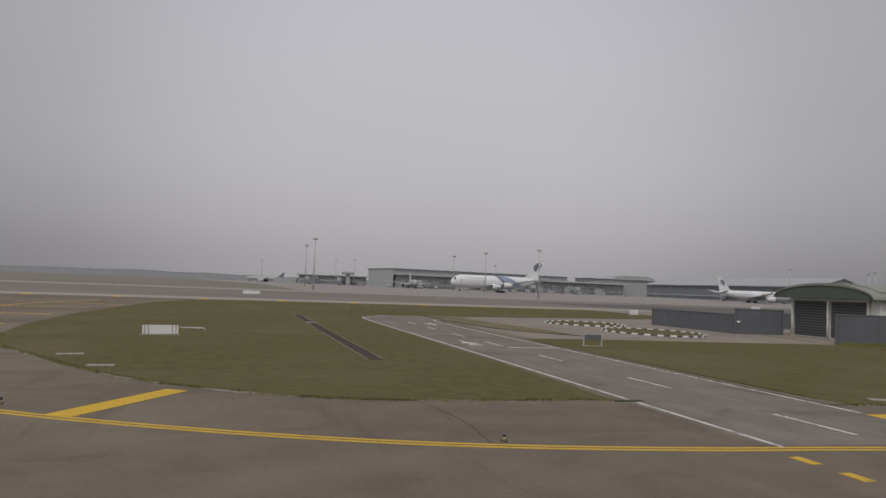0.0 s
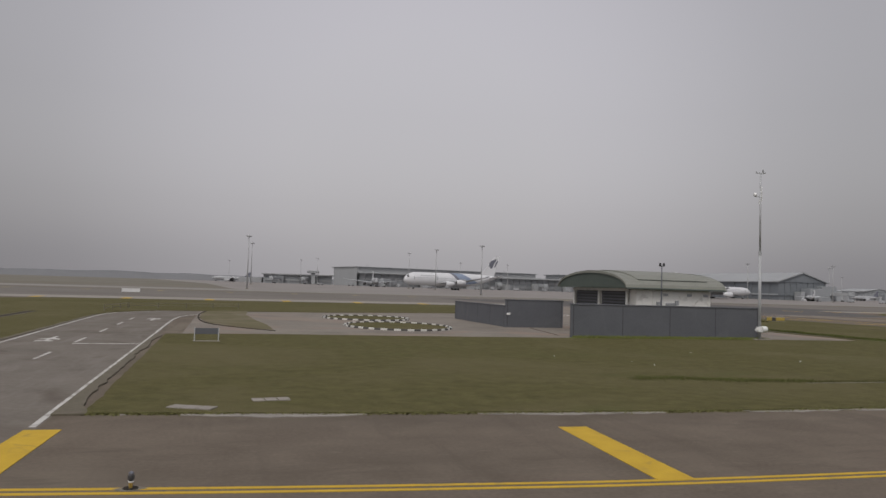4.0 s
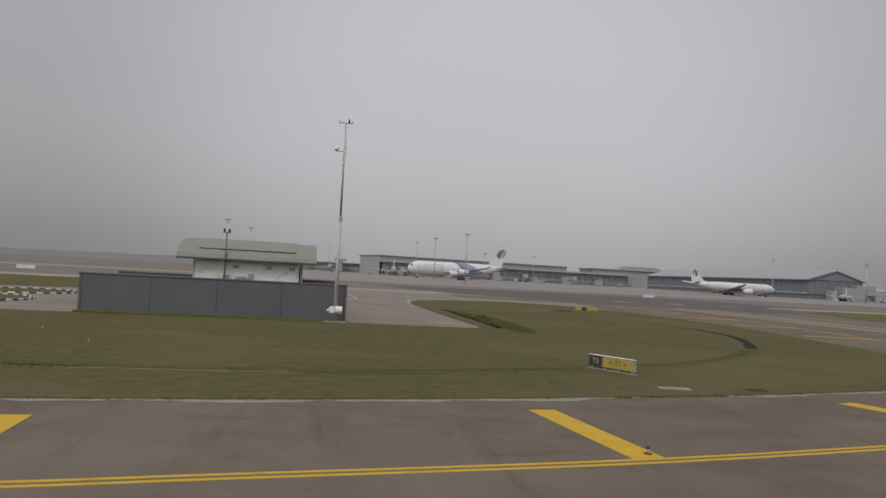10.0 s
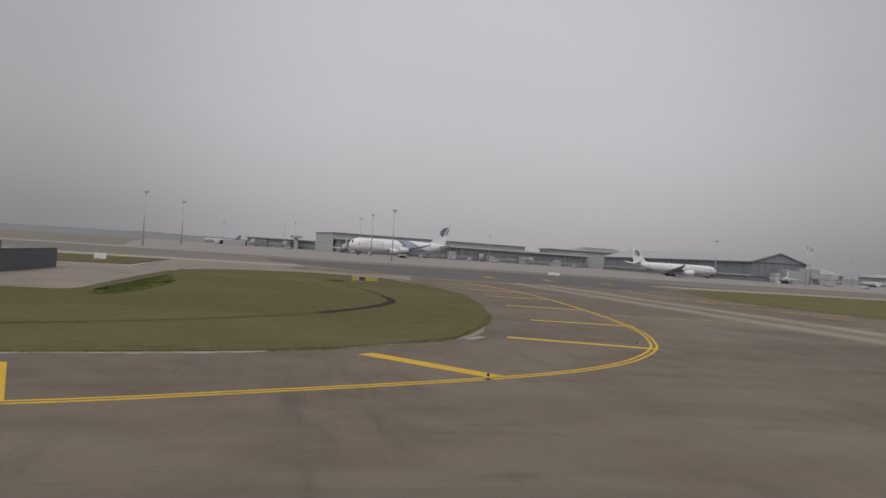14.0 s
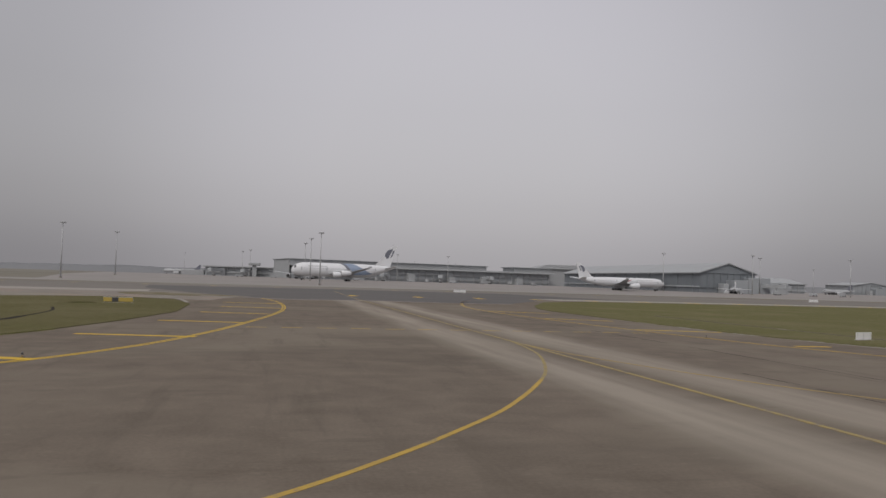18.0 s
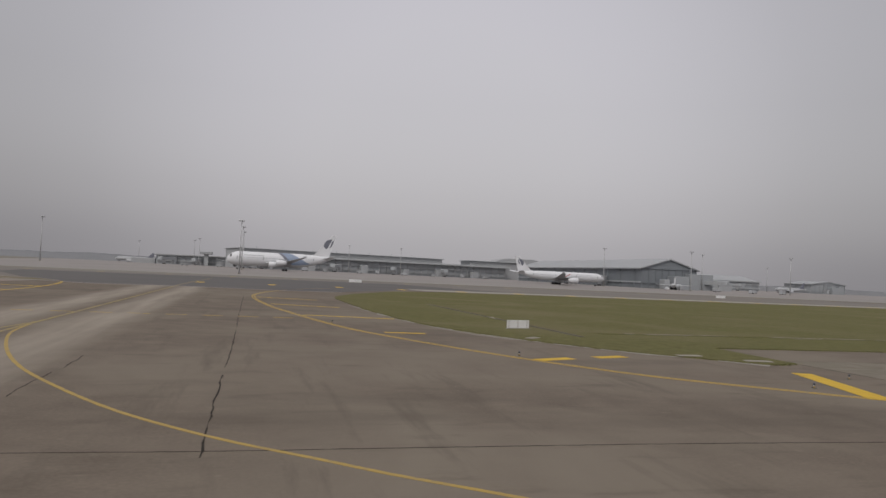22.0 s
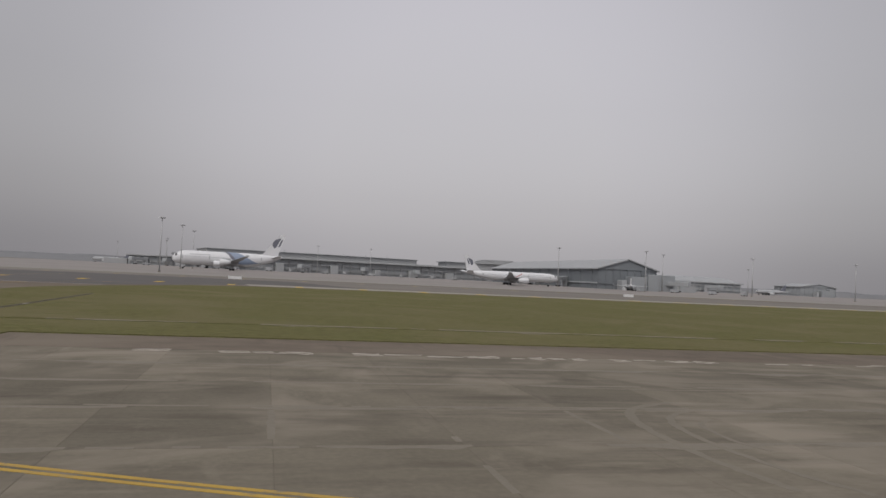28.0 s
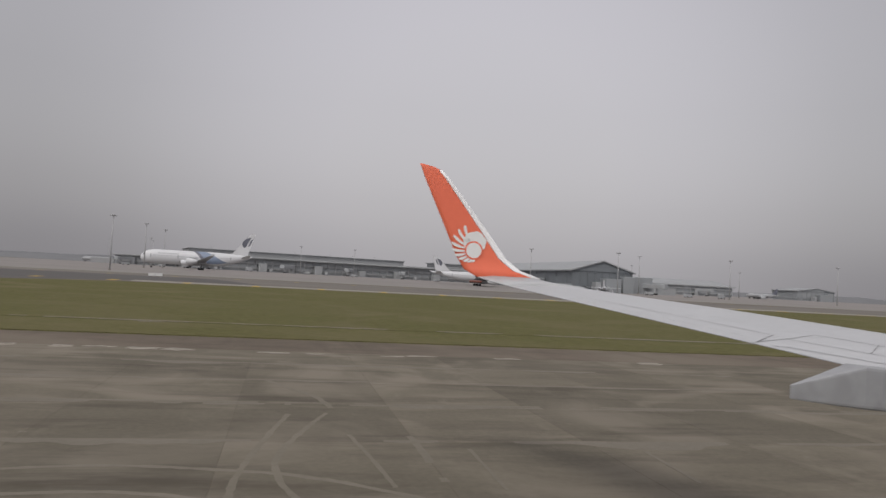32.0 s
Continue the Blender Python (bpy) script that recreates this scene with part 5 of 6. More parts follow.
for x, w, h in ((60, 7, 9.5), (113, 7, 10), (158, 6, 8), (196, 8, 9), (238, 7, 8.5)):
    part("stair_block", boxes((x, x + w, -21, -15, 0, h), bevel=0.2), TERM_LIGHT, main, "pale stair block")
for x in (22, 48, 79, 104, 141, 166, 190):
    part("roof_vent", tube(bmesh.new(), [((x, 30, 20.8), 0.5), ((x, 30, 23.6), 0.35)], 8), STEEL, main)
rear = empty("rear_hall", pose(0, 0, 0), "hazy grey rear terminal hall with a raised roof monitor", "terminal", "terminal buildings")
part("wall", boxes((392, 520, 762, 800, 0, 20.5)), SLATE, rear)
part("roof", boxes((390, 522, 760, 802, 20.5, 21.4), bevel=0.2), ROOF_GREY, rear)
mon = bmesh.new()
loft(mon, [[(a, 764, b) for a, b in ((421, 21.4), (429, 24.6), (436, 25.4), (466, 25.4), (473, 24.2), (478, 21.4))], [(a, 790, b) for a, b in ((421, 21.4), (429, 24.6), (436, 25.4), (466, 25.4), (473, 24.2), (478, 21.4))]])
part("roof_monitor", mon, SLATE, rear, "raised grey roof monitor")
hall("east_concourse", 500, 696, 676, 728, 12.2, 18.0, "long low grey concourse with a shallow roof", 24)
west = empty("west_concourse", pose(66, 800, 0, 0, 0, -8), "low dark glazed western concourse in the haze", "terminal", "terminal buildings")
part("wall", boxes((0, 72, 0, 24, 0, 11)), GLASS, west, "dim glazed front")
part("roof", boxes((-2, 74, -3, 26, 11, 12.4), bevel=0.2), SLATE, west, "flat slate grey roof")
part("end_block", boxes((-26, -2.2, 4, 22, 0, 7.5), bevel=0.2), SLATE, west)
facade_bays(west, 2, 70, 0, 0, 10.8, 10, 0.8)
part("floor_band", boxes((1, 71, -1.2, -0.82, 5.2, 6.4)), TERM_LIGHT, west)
low = empty("service_blocks", pose(0, 0, 0), "cluster of low grey apron service blocks", "building")
part("block", boxes((470, 486, 462, 480, 0, 12.8)), GLASS, low)
part("block", boxes((487, 499, 470, 486, 0, 9.5)), TERM_WALL, low)
part("block", boxes((500, 512, 476, 490, 0, 6.5)), TERM_LIGHT, low)


def jet_bridge(x, y, turn, length, label="grey telescopic jet bridge on a wheeled leg"):
    j = empty("jet_bridge", pose(x, y, rise(y), 0, 0, turn), label, "jet bridge", "jet bridges")
    part("tunnel", boxes((0, length * 0.55, -1.6, 1.6, 4.2, 7.2), bevel=0.1), TERM_WALL, j)
    part("inner_tunnel", boxes((length * 0.5, length, -1.4, 1.4, 4.3, 7.0), bevel=0.1), TERM_LIGHT, j)
    part("cab", boxes((length, length + 3.6, -2.2, 2.2, 4.0, 7.4), bevel=0.3), TERM_WALL, j)
    part("leg", boxes((length * 0.8 - 0.5, length * 0.8 + 0.5, -1.2, 1.2, 0.4, 4.3)), STEEL, j)
    part("bogie", boxes((length * 0.8 - 0.9, length * 0.8 + 0.9, -1.6, 1.6, 0, 0.9), bevel=0.2), RUBBER, j)
    part("rotunda", tube(bmesh.new(), [((0, 0, 0), 2.4), ((0, 0, 7.6), 2.4)], 14), TERM_LIGHT, j)
    return j


for x, y, a, l in ((84, 793, 240, 20), (112, 789, 250, 18), (178, 691, 245, 24), (243, 705, 250, 24), (300, 718, 255, 22), (352, 730, 265, 20), (418, 500, 235, 26), (419, 560, 235, 24), (476, 470, 300, 22), (530, 672, 270, 16), (592, 672, 265, 18), (650, 672, 280, 18)):
    jet_bridge(x, y, a, l)
tower = empty("ramp_tower", pose(116, 781, 2), "small apron control cabin on a concrete shaft", "tower")
part("shaft", boxes((-2, 2, -2, 2, 0, 11.6)), TERM_LIGHT, tower)
part("cabin", boxes((-6, 6, -4, 4, 11.6, 14.4), bevel=0.4), SLATE, tower)

# ---- airliners ----


def section(s, L, rw, rh, zc):
    """Centre height and half sizes of the fuselage at the fraction s from nose to tail."""
    if s < 0.13:
        k = math.sqrt(max(0.0, 1 - (1 - s / 0.13) ** 2)) ** 0.9
        return zc - (1 - k) * rh * 0.28, rw * max(k, 0.03), rh * max(k, 0.03)
    if s > 0.66:
        k = 1 - ((s - 0.66) / 0.34) ** 1.5 * 0.93
        return zc + (1 - k) * rh * 0.62, rw * k, rh * k
    return zc, rw, rh


def hull_patch(L, rw, rh, zc, s0, s1, low, high, grow, side, n=18, m=8):
    """A skin patch on the hull; low and high give its angles from the horizontal at the fraction along it."""
    bm = bmesh.new()
    loops = []
    for i in range(n + 1):
        f = i / n
        s = s0 + (s1 - s0) * f
        z, a, b = section(s, L, rw, rh, zc)
        loops.append([(L / 2 - s * L, side * (a + grow) * math.cos(t), z + (b + grow) * math.sin(t)) for t in [radians(low(f) + (high(f) - low(f)) * k / m) for k in range(m + 1)]])
    return loft(bm, loops, closed=False)


def flat_surface(root, tip, thick, bm=None):
    """A tapering aerofoil between two chords: each (leading x, trailing x, y, z), lying in x."""
    bm = bm or bmesh.new()
    loops = []
    for (xl, xt, y, z), th in ((root, thick), (tip, thick * 0.45)):
        c = xl - xt
        prof = [(0, 0), (0.05, 0.5), (0.3, 1), (0.65, 0.7), (1, 0.05), (0.65, -0.4), (0.3, -0.6), (0.05, -0.4)]
        loops.append([(xl - f * c, y, z + h * th * 0.5) for f, h in prof])
    return loft(bm, loops)


def airliner(x, y, turn, L, rw, rh, zc, half_span, fin, engines, label, band=None, dark_tail=True, paint=None):
    a = empty("airliner", pose(x, y, rise(y), 0, 0, turn), label, "aircraft", "parked airliners")
    paint = paint or PLANE_WHITE
    loops = []
    for i in range(41):
        s = (i / 40) ** 1.25 if i < 12 else i / 40 * 1.0
        s = min(max(s, 0.002), 0.998)
        z, p, q = section(s, L, rw, rh, zc)
        loops.append([(L / 2 - s * L, p * math.cos(2 * math.pi * k / 24), z + q * math.sin(2 * math.pi * k / 24)) for k in range(24)])
    loops.sort(key=lambda lp: -lp[0][0])
    hull = part("fuselage", loft(bmesh.new(), loops), paint, a, "white painted fuselage", smooth=True)
    for sd in (1, -1):
        part("cockpit_glass", hull_patch(L, rw, rh, zc, 0.028, 0.045, lambda f: 22, lambda f: 62, 0.02, sd, 4, 6), DARK, hull, "dark cockpit windows")
        part("window_row", hull_patch(L, rw, rh, zc, 0.1, 0.8, lambda f: 8, lambda f: 8 + 36 / rh * 0.35, 0.015, sd, 40, 2), PLANE_GREY, hull, "row of small cabin windows")
        for s in (0.09, 0.33, 0.56, 0.8):
            part("cabin_door", hull_patch(L, rw, rh, zc, s, s + 0.012, lambda f: -8, lambda f: 22, 0.02, sd, 2, 4), PLANE_GREY, hull)
        part("title_bar", hull_patch(L, rw, rh, zc, 0.16, 0.34, lambda f: 26, lambda f: 34, 0.02, sd, 10, 3), PLANE_GREY, hull, "grey bar of unreadable lettering")
        if band:
            if engines == 4:
                part("livery_band", hull_patch(L, rw, rh, zc, 0.47, 0.80, lambda f: max(-40, 88 - 325 * f), lambda f: 88 if f < 0.26 else 88 - 138 * (f - 0.26) / 0.74, 0.03, sd, 33, 10), band[0], hull, band[2])
                part("livery_stripe", hull_patch(L, rw, rh, zc, 0.455, 0.6, lambda f: max(-30, 86 - 150 * f), lambda f: min(88, 120 - 150 * f), 0.045, sd, 16, 6), band[1], hull)
                continue
            part("livery_band", hull_patch(L, rw, rh, zc, 0.44, 0.72, lambda f: -60, lambda f: 48 - 95 * f, 0.03, sd, 20, 10), band[0], hull, band[2])
            part("livery_stripe", hull_patch(L, rw, rh, zc, 0.40, 0.5, lambda f: 30 - 70 * f, lambda f: 40 - 64 * f, 0.04, sd, 12, 6), band[1], hull)
    for sd in (1, -1):
        w = bmesh.new()
        zr = zc - rh * 0.55
        flat_surface((L * 0.16, -L * 0.09, sd * rw * 0.7, zr), (-L * 0.02, -L * 0.11, sd * half_span * 0.36, zr + 1.0), 1.7, w)
        flat_surface((-L * 0.02, -L * 0.11, sd * half_span * 0.36, zr + 1.0), (-L * 0.165, -L * 0.2, sd * half_span, zr + half_span * 0.11), 0.85, w)
        wing = part("wing", w, PLANE_GREY, a, "grey swept wing")
        wl_ = bmesh.new()
        loops2 = [[(-L * 0.165 - k * 1.2, sd * (half_span + 0.05), zr + half_span * 0.11 + k * 1.6), (-L * 0.2 - k * 0.6, sd * (half_span + 0.05), zr + half_span * 0.11 + k * 1.6), (-L * 0.18 - k, sd * (half_span + 0.3), zr + half_span * 0.11 + k * 1.6)] for k in (0, 0.6)]
        part("winglet", loft(wl_, loops2), PLANE_GREY, wing)
        hs = bmesh.new()
        flat_surface((-L * 0.39, -L * 0.475, sd * rw * 0.3, zc + rh * 0.42), (-L * 0.46, -L * 0.495, sd * half_span * 0.34, zc + rh * 0.42 + half_span * 0.04), 0.7, hs)
        part("tailplane", hs, paint, a)
        for e_ in range(engines // 2):
            f = (0.34, 0.62)[e_]
            ex = L * (0.105 - 0.22 * f) + L * 0.04
            ey, ez, er = sd * half_span * f, zr + half_span * 0.1 * f - 1.9, 1.75 if engines == 4 else 1.9
            eng = part("engine", tube(bmesh.new(), [((ex + 3.2, ey, ez), er * 0.82), ((ex + 2.8, ey, ez), er), ((ex, ey, ez), er * 1.02), ((ex - 2.2, ey, ez), er * 0.75), ((ex - 3.4, ey, ez), er * 0.4)], 18), paint, a, "white engine nacelle", smooth=True)
            part("intake", tube(bmesh.new(), [((ex + 3.21, ey, ez), er * 0.78), ((ex + 3.24, ey, ez), er * 0.3)], 18), DARK, eng)
            part("pylon", boxes((ex - 3.5, ex + 1.5, ey - 0.2, ey + 0.2, ez + er * 0.7, ez + 2.2)), PLANE_GREY, eng)
        for gx in (-L * 0.04,):
            g = part("main_gear", tube(bmesh.new(), [((gx, sd * rw * 1.2, zc - rh * 0.6), 0.3), ((gx, sd * rw * 1.2, 0.6), 0.25)], 8), STEEL, a)
            for dx in (-0.9, 0.9):
                part("wheel", tube(bmesh.new(), [((gx + dx, sd * rw * 1.2 - 0.7, 0.65), 0.65), ((gx + dx, sd * rw * 1.2 + 0.7, 0.65), 0.65)], 14), RUBBER, g)
    g = part("nose_gear", tube(bmesh.new(), [((L * 0.4, 0, zc - rh * 0.8), 0.2), ((L * 0.4, 0, 0.5), 0.18)], 8), STEEL, a)
    part("wheel", tube(bmesh.new(), [((L * 0.4, -0.5, 0.55), 0.55), ((L * 0.4, 0.5, 0.55), 0.55)], 14), RUBBER, g)
    fz = zc + rh * 0.7
    fb = bmesh.new()
    if engines == 4:
        prof = [(-L * 0.25, fz + 0.6), (-L * 0.315, fz + (fin - fz) * 0.1), (-L * 0.472, fin - 0.4), (-L * 0.48, fin), (-L * 0.523, fin), (-L * 0.452, fz - 0.6)]
    else:
        prof = [(-L * 0.26, fz + 0.1), (-L * 0.33, fz + (fin - fz) * 0.12), (-L * 0.456, fin), (-L * 0.5, fin), (-L * 0.462, fz - 0.3)]
    loft(fb, [[(p, -0.4, q) for p, q in prof], [(p, 0.4, q) for p, q in prof]])
    tail = part("fin", fb, paint if dark_tail else NAVY, a, "white swept fin" if dark_tail else "dark swept fin")
    if dark_tail:
        for sgn in (-1, 1):
            cx, cz, r = -L * (0.442 if engines == 4 else 0.432), fz + (fin - fz) * 0.6, (fin - fz) * 0.24
            kite = [(0.75, -0.35), (0.72, 0.15), (0.3, 0.75), (-0.55, 1.0), (-0.42, 0.5), (-0.2, -0.2), (-0.1, -0.75), (0.2, -1.0)]
            slash = [(-0.38, -0.75), (-0.62, 0.55), (-0.95, 0.72), (-0.72, -0.55)]
            for nm, pts in (("emblem", kite), ("emblem_slash", slash)):
                lb = bmesh.new()
                loft(lb, [[(cx + r * p - 0.22 * r * q, sgn * yy, cz + r * q) for p, q in pts] for yy in (0.41, 0.44)])
                part(nm, lb, NAVY, tail, "dark tail emblem")
    return a


airliner(179.5, 491, 180, 68.8, 3.6, 4.55, 7.25, 38, 25.3, 4, "huge white double-deck airliner with a blue and navy livery sweep, parked", (BLUE, NAVY, "blue livery sweep"))
airliner(356.5, 441, 1, 64, 2.9, 2.95, 5.4, 31, 17.3, 2, "white twin-engined airliner with a red stripe and dark tail emblem, parked", (PLANE_WHITE, RED, "white lower livery band"))
airliner(703, 641, 176, 34, 1.9, 2.0, 3.4, 16, 10.8, 2, "small distant haze-grey airliner with a dark tail parked at the stand", None, False, HAZED_PAINT)
airliner(440, 440, 62, 22, 1.3, 1.4, 2.6, 11, 8.0, 2, "small white commuter aircraft nose-on at the pier", None, True)
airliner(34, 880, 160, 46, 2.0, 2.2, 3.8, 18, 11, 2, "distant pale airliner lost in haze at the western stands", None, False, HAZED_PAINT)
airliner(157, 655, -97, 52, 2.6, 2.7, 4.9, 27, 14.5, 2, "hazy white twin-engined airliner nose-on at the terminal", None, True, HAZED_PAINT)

# ---- apron vehicles and clutter ----


def van(x, y, turn, w, h, mat, label, category="van"):
    v = empty("apron_vehicle", pose(x, y, rise(y), 0, 0, turn), label, category, "apron vehicles")
    part("body", boxes((-w / 2, w * 0.28, -1.1, 1.1, 0.5, h), bevel=0.15), mat, v)
    part("cab", boxes((w * 0.29, w / 2, -1.05, 1.05, 0.5, h * 0.8), bevel=0.25), mat, v)
    part("windscreen", boxes((w / 2 - 0.02, w / 2 + 0.02, -0.9, 0.9, h * 0.5, h * 0.72)), DARK, v)
    for sx in (-w * 0.3, w * 0.33):
        for sy in (-1.0, 1.0):
            part("wheel", tube(bmesh.new(), [((sx, sy - 0.12, 0.42), 0.42), ((sx, sy + 0.12, 0.42), 0.42)], 12), RUBBER, v)
    return v


random.seed(4)
for i in range(16):
    x = (110 + i * 24 + random.uniform(-6, 6)) if i < 12 else 440 + (i - 12) * 26
    y = 640 + random.uniform(0, 30) if x < 400 else 424 + random.uniform(0, 12)
    van(x, y, random.choice((0, 180, 90, 20)), random.uniform(4.5, 8), random.uniform(2.0, 3.4), random.choice((TERM_LIGHT, TERM_LIGHT, PLANE_GREY)), random.choice(("white apron service van parked near the terminal", "white ground-handling truck on the concrete apron", "pale grey apron loader beside the stands")), "vehicle")

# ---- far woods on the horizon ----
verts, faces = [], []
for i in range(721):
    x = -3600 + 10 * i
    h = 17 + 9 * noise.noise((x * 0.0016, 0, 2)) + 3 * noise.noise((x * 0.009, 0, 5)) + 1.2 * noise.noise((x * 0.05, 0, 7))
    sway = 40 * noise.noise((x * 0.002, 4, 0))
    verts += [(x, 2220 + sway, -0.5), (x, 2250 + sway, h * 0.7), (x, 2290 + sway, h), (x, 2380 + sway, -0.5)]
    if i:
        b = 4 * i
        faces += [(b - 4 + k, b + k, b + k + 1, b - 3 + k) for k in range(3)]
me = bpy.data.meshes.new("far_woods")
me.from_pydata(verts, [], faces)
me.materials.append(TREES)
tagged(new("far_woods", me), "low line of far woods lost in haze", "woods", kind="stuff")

# ---- grass blades ----


def inside(px, py, poly):
    ok = np.zeros(len(px), bool)
    for (x1, y1), (x2, y2) in zip(poly, poly[1:] + poly[:1]):
        c = ((y1 > py) != (y2 > py)) & (px < (x2 - x1) * (py - y1) / ((y2 - y1) or 1e-9) + x1)
        ok ^= c
    return ok


def blades(name, poly, count, box4, mat, hmin, hmax, label, seed):
    rng = np.random.default_rng(seed)
    x0, x1, y0, y1 = box4
    px, py = rng.uniform(x0, x1, count * 3), y0 + (y1 - y0) * rng.uniform(0, 1, count * 3) ** 1.6
    keep = inside(px, py, poly) if poly else np.ones(len(px), bool)
    px, py = px[keep][:count], py[keep][:count]
    n = len(px)
    a, h, w, lean = rng.uniform(0, 2 * np.pi, n), rng.uniform(hmin, hmax, n), rng.uniform(0.02, 0.05, n), rng.uniform(-0.08, 0.08, (n, 2))
    z = GRASS_TOP - 0.01
    v = np.zeros((n, 3, 3))
    v[:, 0] = np.stack([px - w * np.cos(a), py - w * np.sin(a), np.full(n, z)], 1)
    v[:, 1] = np.stack([px + w * np.cos(a), py + w * np.sin(a), np.full(n, z)], 1)
    v[:, 2] = np.stack([px + lean[:, 0], py + lean[:, 1], z + h], 1)
    me = bpy.data.meshes.new(name)
    me.from_pydata(v.reshape(-1, 3).tolist(), [], np.arange(3 * n).reshape(n, 3).tolist())
    me.materials.append(mat)
    tagged(new(name, me), label, "grass", kind="stuff")




def fringe(name, pts, count, width, mat, hmin, hmax, label, seed):
    """Blades in a narrow band along an edge."""
    rng = np.random.default_rng(seed)
    c = np.array(smooth_line(pts, 0.5))
    k = rng.integers(0, len(c) - 1, count)
    f = rng.uniform(0, 1, (count, 1))
    p = c[k] * (1 - f) + c[k + 1] * f + rng.normal(0, width, (count, 2))
    a, h, w, lean = rng.uniform(0, 2 * np.pi, count), rng.uniform(hmin, hmax, count), rng.uniform(0.015, 0.04, count), rng.uniform(-0.1, 0.1, (count, 2))
    v = np.zeros((count, 3, 3))
    v[:, 0] = np.stack([p[:, 0] - w * np.cos(a), p[:, 1] - w * np.sin(a), np.zeros(count)], 1)
    v[:, 1] = np.stack([p[:, 0] + w * np.cos(a), p[:, 1] + w * np.sin(a), np.zeros(count)], 1)
    v[:, 2] = np.stack([p[:, 0] + lean[:, 0], p[:, 1] + lean[:, 1], GRASS_TOP + h], 1)
    me = bpy.data.meshes.new(name)
    me.from_pydata(v.reshape(-1, 3).tolist(), [], np.arange(3 * count).reshape(count, 3).tolist())
    me.materials.append(mat)
    tagged(new(name, me), label, "grass", kind="stuff")


fringe("grass_fringe", LEFT_ISLAND[1:10], 9000, 0.12, BLADES, 0.005, 0.03, "ragged grass fringe along the taxiway edge", 1)
fringe("grass_fringe", MID_ISLAND[0:13], 20000, 0.12, BLADES, 0.005, 0.03, "ragged grass fringe along the taxiway edge", 2)
fringe("grass_fringe", RIGHT_ISLAND[1:9], 8000, 0.12, BLADES, 0.005, 0.03, "ragged grass fringe along the taxiway edge", 3)
fringe("grass_fringe", [(191.2, 39.9), (260, 40.05)], 9000, 0.14, BLADES, 0.005, 0.03, "ragged grass fringe along the shoulder", 8)
fringe("grass_fringe", [(45.8, 30.4), (47.8, 30.7), (50, 29.9), (54, 29.2), (58, 29), (64, 28.9)], 2400, 0.3, ROUGH, 0.02, 0.08, "rough dark grass along the channel", 12)
fringe("grass_fringe", [(46.4, 30.9), (48, 31), (51, 30.1), (55, 29.5)], 2600, 0.35, LUSH, 0.02, 0.09, "brighter rough grass along the channel", 13)
fringe("grass_fringe", [(60, 29.6), (70, 29.4), (84, 32), (95, 37.6), (103, 45.4)], 9000, 0.45, LUSH, 0.01, 0.06, "rough grass along the channel", 9)
fringe("grass_fringe", [(187.2, 49), (198, 49.8), (260, 49.8)], 5000, 0.4, BLADES, 0.02, 0.08, "rough grass along the channel", 10)
tagged(part("lush_strip", prism(ragged_outline([(55.6, 56.5), (62, 56.9), (70, 56.7), (76.2, 56.8), (76.2, 58.03), (56.2, 58.03)], 0.4, 0.5), 0.0, GRASS_TOP + 0.005), LUSH), "brighter unmown grass along the compound wall", "grass", kind="structure")
blades("tall_grass", None, 6000, (56.4, 76.1, 56.9, 58.0), LUSH_BLADES, 0.04, 0.26, "taller unmown grass along the compound wall", 4)
LUSH_PATCH = [(88.8, 54.4), (88.95, 60), (89.1, 68), (89.2, 76), (89.4, 86), (90.2, 84), (91.2, 78.5), (92, 71.6), (91.9, 64), (91.6, 58.5), (90.6, 54.2), (89.6, 53.4)]
tagged(part("lush_patch", prism(ragged_outline(LUSH_PATCH, 0.5, 1.3), 0.0, GRASS_TOP + 0.006), LUSH), "patch of brighter green grass beside the yard", "grass", kind="structure")
blades("tall_grass", LUSH_PATCH, 6000, (88, 93, 53, 87), LUSH, 0.02, 0.1, "taller bright grass beside the yard", 5)
TUSSOCKS = [(89.2, 62), (89.3, 66), (89.5, 71), (89.4, 75), (89.9, 68), (90.3, 59), (90.0, 57.4), (90.8, 64), (89.6, 60.6), (89.7, 78), (90.9, 70), (89.5, 64.2), (90.4, 56)]
for k, (x, y) in enumerate(TUSSOCKS):
    fringe("tussock", [(x - 0.3, y - 0.9), (x, y), (x + 0.2, y + 0.9)], 300, 0.34, LUSH, 0.02, 0.22, "rough dark green grass tussock beside the drain", 60 + k)
fringe("grass_fringe", [(108.0, 96.1), (109.7, 97.8)], 900, 0.7, ROUGH, 0.01, 0.12, "rough dark grass beside the yellow board", 31)
# ---- the aeroplane's own left wing, as it stands at the end of the taxi ----
wing_root = empty("aircraft_wing", pose(233.26, -5.03, 0, 0, 0, -2.02), "grey airliner wing with an orange blended winglet, on its main wheels", "aircraft wing")
TIP = 15.0


def chord(l):
    return 1.6 + (TIP - l) * 0.27


def trail(l):
    return 3.81 + (TIP - l) * 0.36


def upper(l, c):
    """Height of the wing's upper skin, l metres out, at the fraction c of the chord from the trailing edge."""
    k = 0.055 * chord(l) * min(1.0, 0.55 + (TIP - l) * 0.12)
    h = k * (1 - ((c - 0.72) / 0.72) ** 2) if c < 0.72 else k * (1 - ((c - 0.72) / 0.28) ** 2 * 1.15)
    return EYE - 0.105 * (TIP - l) + h


def lower(l, c):
    return EYE - 0.105 * (TIP - l) - 0.01 - 0.2 * chord(l) * c * c * math.sqrt(max(0.0, 1 - c))


